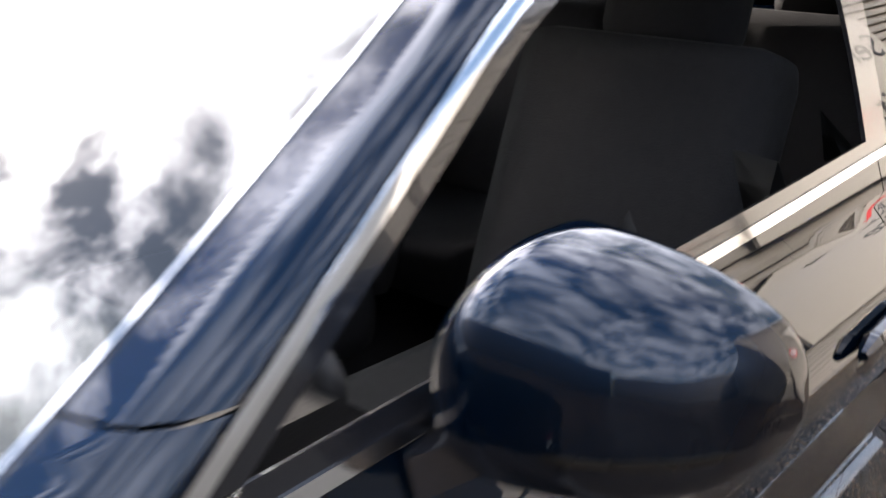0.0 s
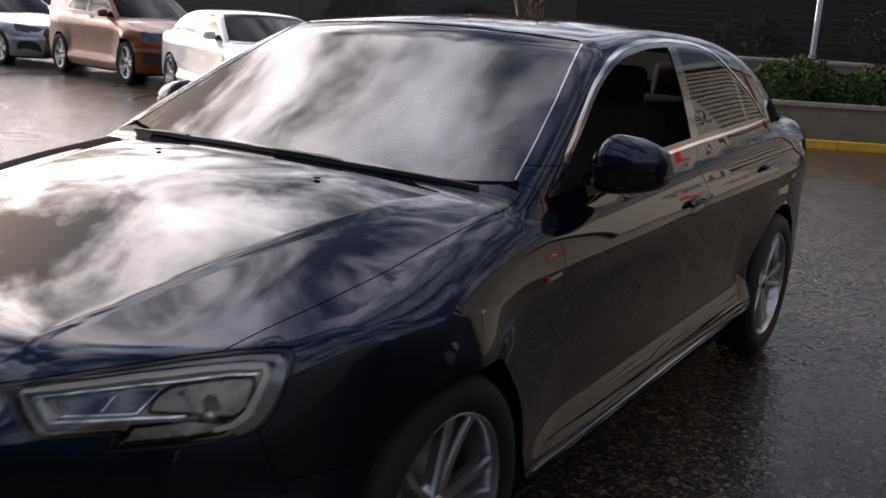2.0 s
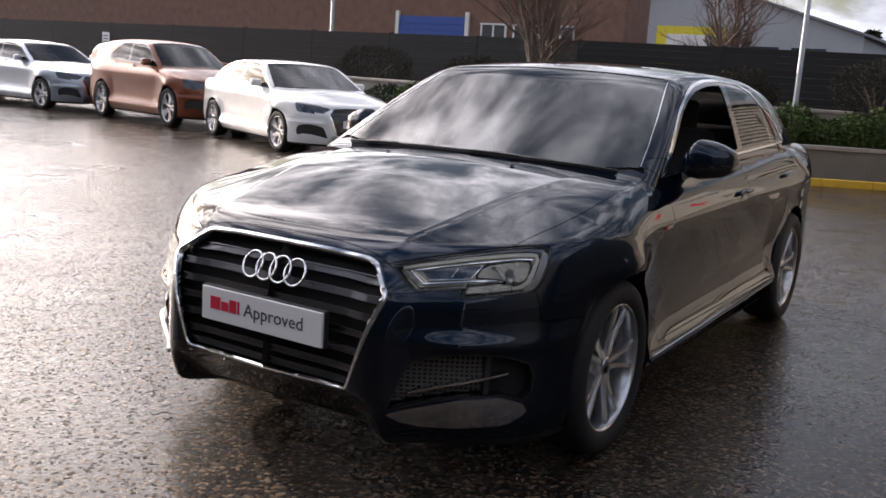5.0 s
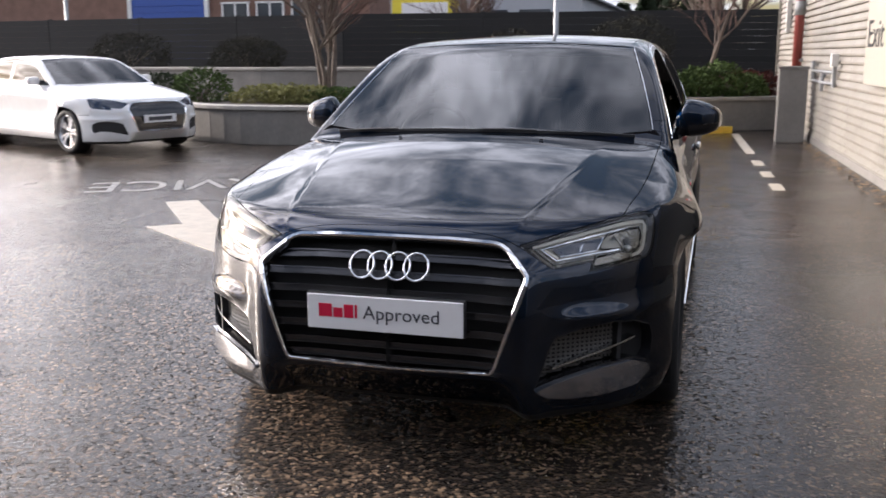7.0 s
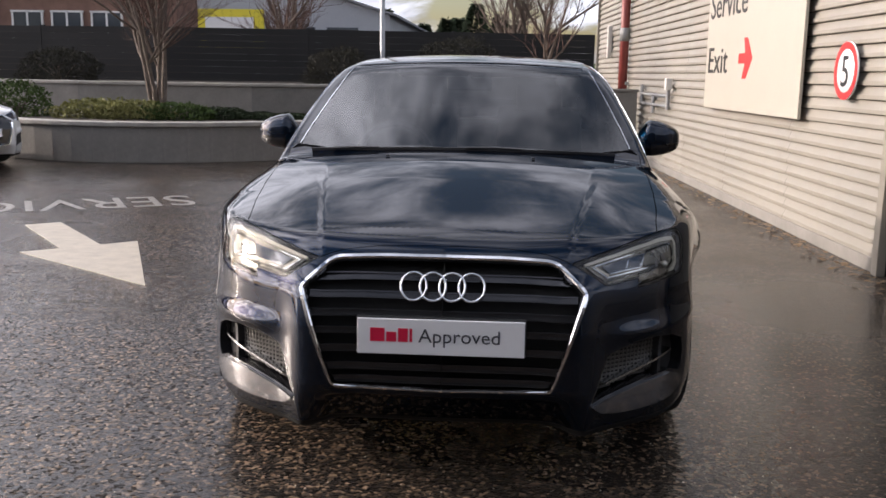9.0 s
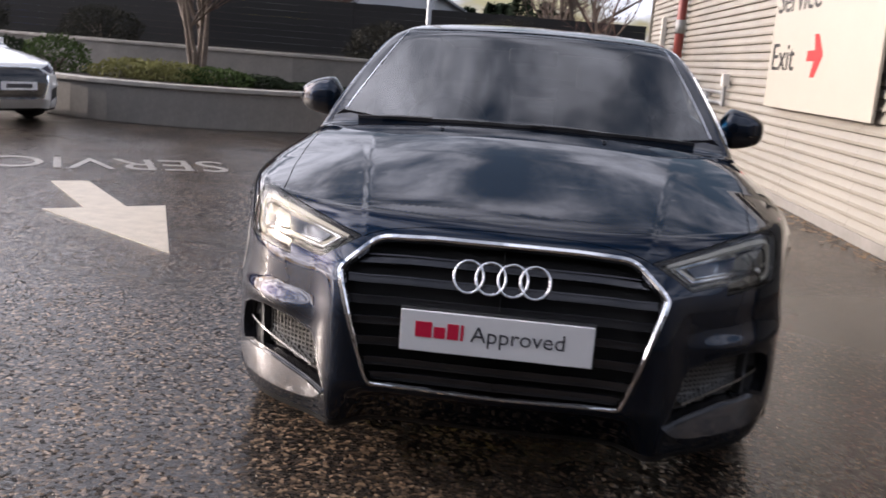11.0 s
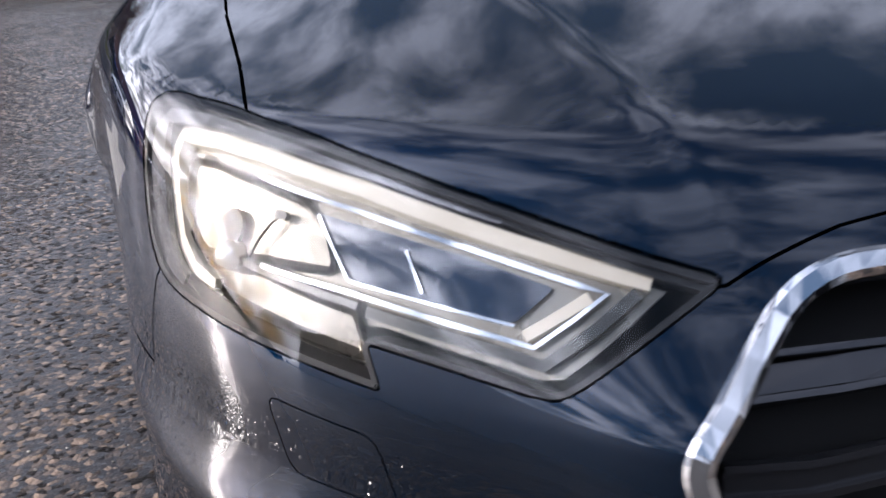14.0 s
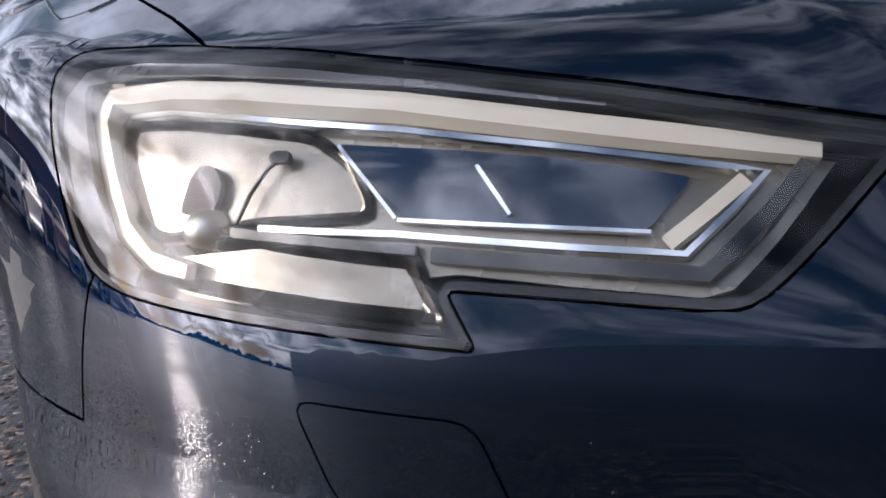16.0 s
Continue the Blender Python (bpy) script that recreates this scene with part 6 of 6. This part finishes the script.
def planting():
    ribbon_wall("planter_wall", "low grey rendered planter wall with a pale coping", FRONT_EDGE, .515, .22, M["render"])
    ribbon_wall("retaining_wall", "grey retaining wall behind the planting bed", BACK_EDGE, 1.02, .22, M["render"])
    verts, faces = [], []
    pts = FRONT_EDGE
    for x, y in pts:
        for dy, z in ((.05, .44), (1.2, .50), (2.6, .53), (6.5, .55)):
            verts.append((x, y + dy, z))
    for i in range(len(pts) - 1):
        for k in range(3):
            a = i * 4 + k
            faces.append((a, a + 4, a + 5, a + 1))
    tagged(mesh_ob("planting_bed", verts, faces, M["soil"], smooth=True), "dark bare soil of the raised planting bed", "soil", kind="structure")
    verts = [(x, y + dy, z) for x, y in BACK_EDGE for dy, z in ((.05, .96), (6.0, 1.1))]
    tagged(mesh_ob("upper_bed", verts, [(i * 2, i * 2 + 2, i * 2 + 3, i * 2 + 1) for i in range(len(BACK_EDGE) - 1)], M["soil"]), "dark soil behind the retaining wall", "soil",
           kind="structure")
    k = 0
    for x, y, s, h, mt in ((-6.6, 12.6, .75, .23, "leaf_pale"), (-5.9, 12.45, .7, .23, "leaf_pale"), (-5.2, 12.5, .7, .21, "leaf"), (-4.6, 12.8, .55, .16, "leaf_dark"), (-4.0, 13.1, .5, .10, "leaf_dark"),
                           (-8.1, 12.9, .62, .42, "leaf"), (-3.5, 13.3, .35, .09, "leaf_dark"), (-9.6, 14.0, .6, .35, "leaf_dark")):
        k += 1
        shrub("low evergreen shrub with pale leaf tips in the planter", (x, y, .47), (s, .42, h), 2600, .035, M[mt], 10 + k)
    for x, y, s, h in ((-9.1, 16.7, .85, .50), (-3.3, 17.2, .8, .55), (-13.0, 18.0, 1.1, .6), (-.9, 18.3, .95, .75)):
        k += 1
        shrub("rounded dark evergreen shrub before the fence", (x, y, .98), (s, s * .8, h), 9000, .024, M["leaf_dusk"], 10 + k)
    for i in range(9):
        f = i / 8
        x, y = -1.8 + 3.2 * f, 13.45 + 1.65 * f
        k += 1
        shrub("loose green hedge shrub above the planter wall", (x, y, .50), (.42, .42, .38 + .08 * math.sin(i * 2.1)), 1500, .045, M["leaf"], 10 + k)
    shrub("low red-leaved shrub above the planter wall", (1.5, 15.9, .50), (.75, .5, .34), 2200, .04, M["leaf_red"], 90)
    bare_tree("multi-stemmed bare tree with reddish twigs in the planter", (-5.85, 13.5, .45), 4.9, 3, 8, .52, 5, True, .075, .009)
    bare_tree("slender bare tree with a pale trunk in the planter", (.5, 15.0, .48), 3.2, 8, 1, .34, 4)
    bare_tree("tall bare tree beyond the fence", (1.0, 38, 0), 9.0, 21, 5, .5, 4, False)
    bare_tree("bare tree beyond the fence", (-7.4, 30, 0), 6.5, 33, 5, .5, 4, True)


def fence():
    f = thing("fence", "tall dark slatted timber fence behind the planters", "fence")
    path = [(-68, 23.4), (-34, 21.2), (-20, 20.4), (-8, 19.6), (2.3, 21.0)]
    slat = None
    for a, b in zip(path, path[1:]):
        a, b = Vector((*a, 0)), Vector((*b, 0))
        n = max(1, round((b - a).length / 3.4))
        ang = math.degrees(math.atan2((b - a).y, (b - a).x))
        for i in range(n):
            p, q = a.lerp(b, i / n), a.lerp(b, (i + 1) / n)
            mid, ln = (p + q) / 2, (q - p).length
            top = 2.28
            for s in range(12):
                m = Matrix.Translation((mid.x, mid.y, .58 + s * .15)) @ pose(0, 0, 0, 0, 0, ang)
                if slat is None:
                    slat = part("slat", bm_box((1.0, .022, .1485), (0, 0, 0), .003), M["fence"], f)
                    o = slat
                else:
                    o = new("slat", slat.data)
                    o.parent = f
                o.matrix_world = m @ Matrix.Diagonal((ln - .01, 1, 1, 1))
            o = part("post", bm_box((.10, .10, top + .05), (0, 0, (top + .05) / 2), .006), M["fence"], f)
            o.matrix_world = Matrix.Translation((p.x, p.y + .07, 0)) @ pose(0, 0, 0, 0, 0, ang)
    o = part("footing", bm_box((36.6, .2, .60), (0, 0, .30)), M["fence"], f)
    o.matrix_world = Matrix.Translation((-15.9, 20.9, 0)) @ pose(0, 0, 0, 0, 0, -1.2)


def fence_notice(base, ang):
    n = thing("fence_notice", "small white notice board fixed to the dark fence", "sign", Matrix.Translation(base) @ pose(0, 0, 0, 0, 0, ang), "fence notices")
    part("board", bm_box((.42, .015, .50), (0, 0, 0), .004), M["plate_white"], n)
    for z, w in ((.12, .30), (.02, .26), (-.08, .30)):
        part("plain_bar", bm_box((w, .003, .035), (0, -.009, z)), M["plate_grey"], n)


def lamp_post(base, h, label):
    l = thing("lamp_post", label, "lamp post", Matrix.Translation(base), "lamp posts")
    part("column", bm_lathe([(0, .001), (0, .085), (1.1, .085), (1.15, .06), (h, .045), (h, .001)], 16, "z"), M["galv"], l, "", True)
    part("arm", bm_sweep([(0, 0, h - .05), (.3, -.1, h + .1), (.9, -.3, h + .15)], disc_shape(.03, 8), normals=[(0, 1, 0)] * 3), M["galv"], l)
    part("lantern", bm_box((.6, .22, .12), (1.0, -.33, h + .15), .03), M["galv"], l)


def far_buildings():
    b = thing("brick_building", "brown brick building with a blue roller shutter beyond the fence", "building", Matrix.Translation((-20.5, 32, 0)))
    part("wall", bm_box((52.0, 2.4, 5.6), (-17.4, 1.2, 2.8)), M["brick"], b)
    part("roof", bm_box((52.6, 3.0, .35), (-17.4, 1.2, 5.78), .03), M["roof_grey"], b)
    sh = part("roller_shutter", bm_box((3.3, .06, 3.6), (0, -.02, 1.8), .01), M["shutter_blue"], b, "blue roller shutter")
    for i in range(14):
        part("slat", bm_box((3.3, .03, .22), (0, -.06, .15 + i * .25), .006), M["shutter_blue"], sh)
    for x in (-1.75, 1.75):
        part("door_frame", bm_box((.18, .14, 3.8), (x, -.04, 1.9), .01), M["white_frame"], b)
    for x in (3.0, 4.5, 6.0):
        w = part("window", bm_box((1.15, .06, 1.5), (x, -.02, 2.6), .01), M["far_glass"], b, "white-framed window")
        for dx in (-.56, 0, .56):
            part("frame", bm_box((.07, .10, 1.56), (x + dx, -.03, 2.6)), M["white_frame"], w)
        for dz in (-.76, .76):
            part("frame", bm_box((1.25, .10, .07), (x, -.03, 2.6 + dz)), M["white_frame"], w)
    g = thing("warehouse", "grey metal warehouse with a shallow gable and a yellow banner", "building", Matrix.Translation((-13.8, 46, 0)))
    verts = [(-8, 0, 0), (8, 0, 0), (8, 0, 4.2), (0, 0, 6.6), (-8, 0, 4.2), (-8, 22, 0), (8, 22, 0), (8, 22, 4.2), (0, 22, 6.6), (-8, 22, 4.2)]
    mesh_ob("wall", verts, [(0, 1, 2, 3, 4), (9, 8, 7, 6, 5), (1, 6, 7, 2), (5, 0, 4, 9)], M["metal_grey"], g)
    for s in (1, -1):
        mesh_ob("roof", [(0, -.3, 6.75), (s * 8.4, -.3, 4.22), (s * 8.4, 22.3, 4.22), (0, 22.3, 6.75), (0, -.3, 6.63), (s * 8.4, -.3, 4.10), (s * 8.4, 22.3, 4.10), (0, 22.3, 6.63)],
                [(0, 1, 2, 3), (4, 7, 6, 5), (0, 4, 5, 1), (1, 5, 6, 2), (2, 6, 7, 3)], M["roof_grey"], g)
    part("rib_panel", bm_box((2.6, .1, 3.9), (-6.2, -.06, 2.0)), M["shutter_blue"], g, "blue corner panel")
    bn = part("banner", bm_box((3.6, .06, 2.0), (-.2, -.06, 3.4), .01), M["banner_yellow"], g, "yellow banner with a white middle")
    part("banner_middle", bm_box((2.5, .03, 1.2), (-.2, -.10, 3.4), .01), M["plate_white"], bn)
    for x in (3.4, 5.6):
        part("window", bm_box((1.6, .06, 1.1), (x, -.03, 3.0), .01), M["far_glass"], g)
    h = thing("small_workshop", "low grey workshop with a pitched roof beyond the fence", "building", Matrix.Translation((-11.6, 57, 0)) @ Matrix.Diagonal((.6, .8, .82, 1)))
    verts = [(-6, 0, 0), (6, 0, 0), (6, 0, 3.4), (-6, 0, 3.4), (-6, 10, 0), (6, 10, 0), (6, 10, 3.4), (-6, 10, 3.4), (-6, 5, 5.0), (6, 5, 5.0)]
    mesh_ob("wall", verts, [(0, 1, 2, 3), (1, 5, 6, 9, 2), (5, 4, 7, 6), (4, 0, 3, 8, 7)], M["pipe_white"], h)
    mesh_ob("roof", [(-6.3, -.4, 3.36), (6.3, -.4, 3.36), (6.3, 5, 5.1), (-6.3, 5, 5.1), (-6.3, 10.4, 3.36), (6.3, 10.4, 3.36)], [(0, 1, 2, 3), (3, 2, 5, 4)], M["roof_grey"], h)


def conifers():
    rnd = random.Random(5)
    for i in range(10):
        x, y, h = -12.4 + i * 1.35 + rnd.uniform(-.5, .5), 66 + rnd.uniform(-3, 3), rnd.uniform(4.7, 6.5)
        t = thing("conifer", "dark distant conifer with an uneven crown", "tree", Matrix.Translation((x, y, 0)), "distant conifers")
        part("trunk", bm_lathe([(0, .16), (h * .9, .03)], 8, "z"), M["bark"], t)
        verts, faces = [], []
        for _ in range(2600):
            f = rnd.random() ** .7
            r = (1 - f * f) * h * .20 * rnd.uniform(.35, 1.15) + .1
            a = rnd.uniform(0, 6.3)
            c = Vector((math.cos(a) * r, math.sin(a) * r, h * (.10 + .9 * f)))
            u = Vector((math.cos(a) + rnd.gauss(0, .4), math.sin(a) + rnd.gauss(0, .4), rnd.gauss(-.2, .3))).normalized()
            v = u.orthogonal().normalized()
            s = rnd.uniform(.10, .24)
            k = len(verts)
            verts += [c, c + u * s + v * s * .5, c + u * s * 2, c + u * s - v * s * .5]
            faces += [(k, k + 1, k + 2), (k, k + 2, k + 3)]
        mesh_ob("crown", verts, faces, M["leaf_dark"], t)
    # a low dark belt of woodland closes the view all round
    verts, faces = [], []
    for i in range(2600):
        a = rnd.uniform(0, 2 * math.pi)
        r = rnd.uniform(120, 150)
        c = Vector((math.cos(a) * r, math.sin(a) * r, abs(rnd.gauss(0, 1.2))))
        s = rnd.uniform(1.0, 2.4)
        u = Vector((rnd.gauss(0, 1), rnd.gauss(0, 1), rnd.gauss(0, 1))).normalized()
        v = u.orthogonal().normalized()
        k = len(verts)
        verts += [c - u * s, c + v * s, c + u * s, c - v * s]
        faces.append((k, k + 1, k + 2, k + 3))
    tagged(mesh_ob("far_woods", verts, faces, M["leaf_dark"]), "low dark belt of distant woods", "trees", kind="stuff")


def litter():
    rnd = random.Random(11)
    verts, faces = [], []
    for _ in range(700):
        y = rnd.uniform(3.0, 14)
        x = 2.93 - .05 * y - .04 - abs(rnd.gauss(0, .10))
        a, s = rnd.uniform(0, 6.3), rnd.uniform(.012, .035)
        u, v = Vector((math.cos(a), math.sin(a), rnd.uniform(-.2, .3))) * s, Vector((-math.sin(a), math.cos(a), rnd.uniform(-.2, .3))) * s * .6
        c = Vector((x, y, .012))
        k = len(verts)
        verts += [c - u, c + v, c + u, c - v]
        faces += [(k, k + 1, k + 2), (k, k + 2, k + 3)]
    tagged(mesh_ob("leaf_litter", verts, faces, M["litter"]), "dead leaves and grit along the wall foot", "leaves", kind="stuff")
    verts, faces = [], []
    for _ in range(1500):
        x, y = rnd.uniform(-2.6, 2.4), rnd.uniform(-2.6, 1.2)
        s = rnd.uniform(.0015, .0042)
        c = Vector((x, y, .001))
        k = len(verts)
        a = rnd.uniform(0, 6.3)
        e = [Vector((math.cos(a + t) * s, math.sin(a + t) * s * rnd.uniform(.6, 1), 0)) for t in (0, 1.57, 3.14, 4.71)]
        verts += [c + e[0], c + e[1], c + e[2], c + e[3], c + Vector((0, 0, s * .9))]
        faces += [(k, k + 1, k + 4), (k + 1, k + 2, k + 4), (k + 2, k + 3, k + 4), (k + 3, k, k + 4)]
    tagged(mesh_ob("grit", verts, faces, M["road_white"]), "scattered pale grit on the tarmac", "grit", kind="stuff")


def yard_cars():
    def at(cx, cy, rear_deg):
        """Stands a car with its middle at (cx, cy); rear_deg is the heading from nose to tail."""
        return Matrix.Translation((cx, cy, 0)) @ pose(0, 0, 0, 0, 0, rear_deg - 90)
    parked_car("white_car", "white saloon car with silver wheels and dark grille", "paint_white", at(-8.50, 9.80, 156), (1.02, 1.035, .95))
    parked_car("copper_car", "copper brown people carrier with a rounded roof", "paint_copper", at(-12.75, 11.0, 170), (.98, .93, 1.12), True)
    parked_car("white_estate", "white car with a dark grille parked beside the silver one", "paint_white", at(-22.3, 11.7, 178), (1.0, 1.0, 1.03), True)
    parked_car("red_car", "red saloon car at the end of the row", "paint_red", at(-27.2, 11.9, 179), (1.0, 1.0, 1.0))
    parked_car("silver_car", "silver blue saloon car with a dark grille", "paint_silver", at(-17.5, 11.4, 177), (1.01, 1.04, 1.02))


ground()
building()
unseen_walls()
wall_sign()
speed_sign()
wall_fixtures()
markings()
planting()
fence()
fence_notice((-27.2, 20.785, 1.72), -3.3)
fence_notice((-35.6, 21.28, 1.72), -3.7)
lamp_post((-2.75, 19.75, 0), 7.5, "tall galvanised lamp post before the fence")
lamp_post((-17.9, 22.2, 0), 7.5, "tall galvanised lamp post behind the parked cars")
far_buildings()
conifers()
hero_car()
yard_cars()
litter()
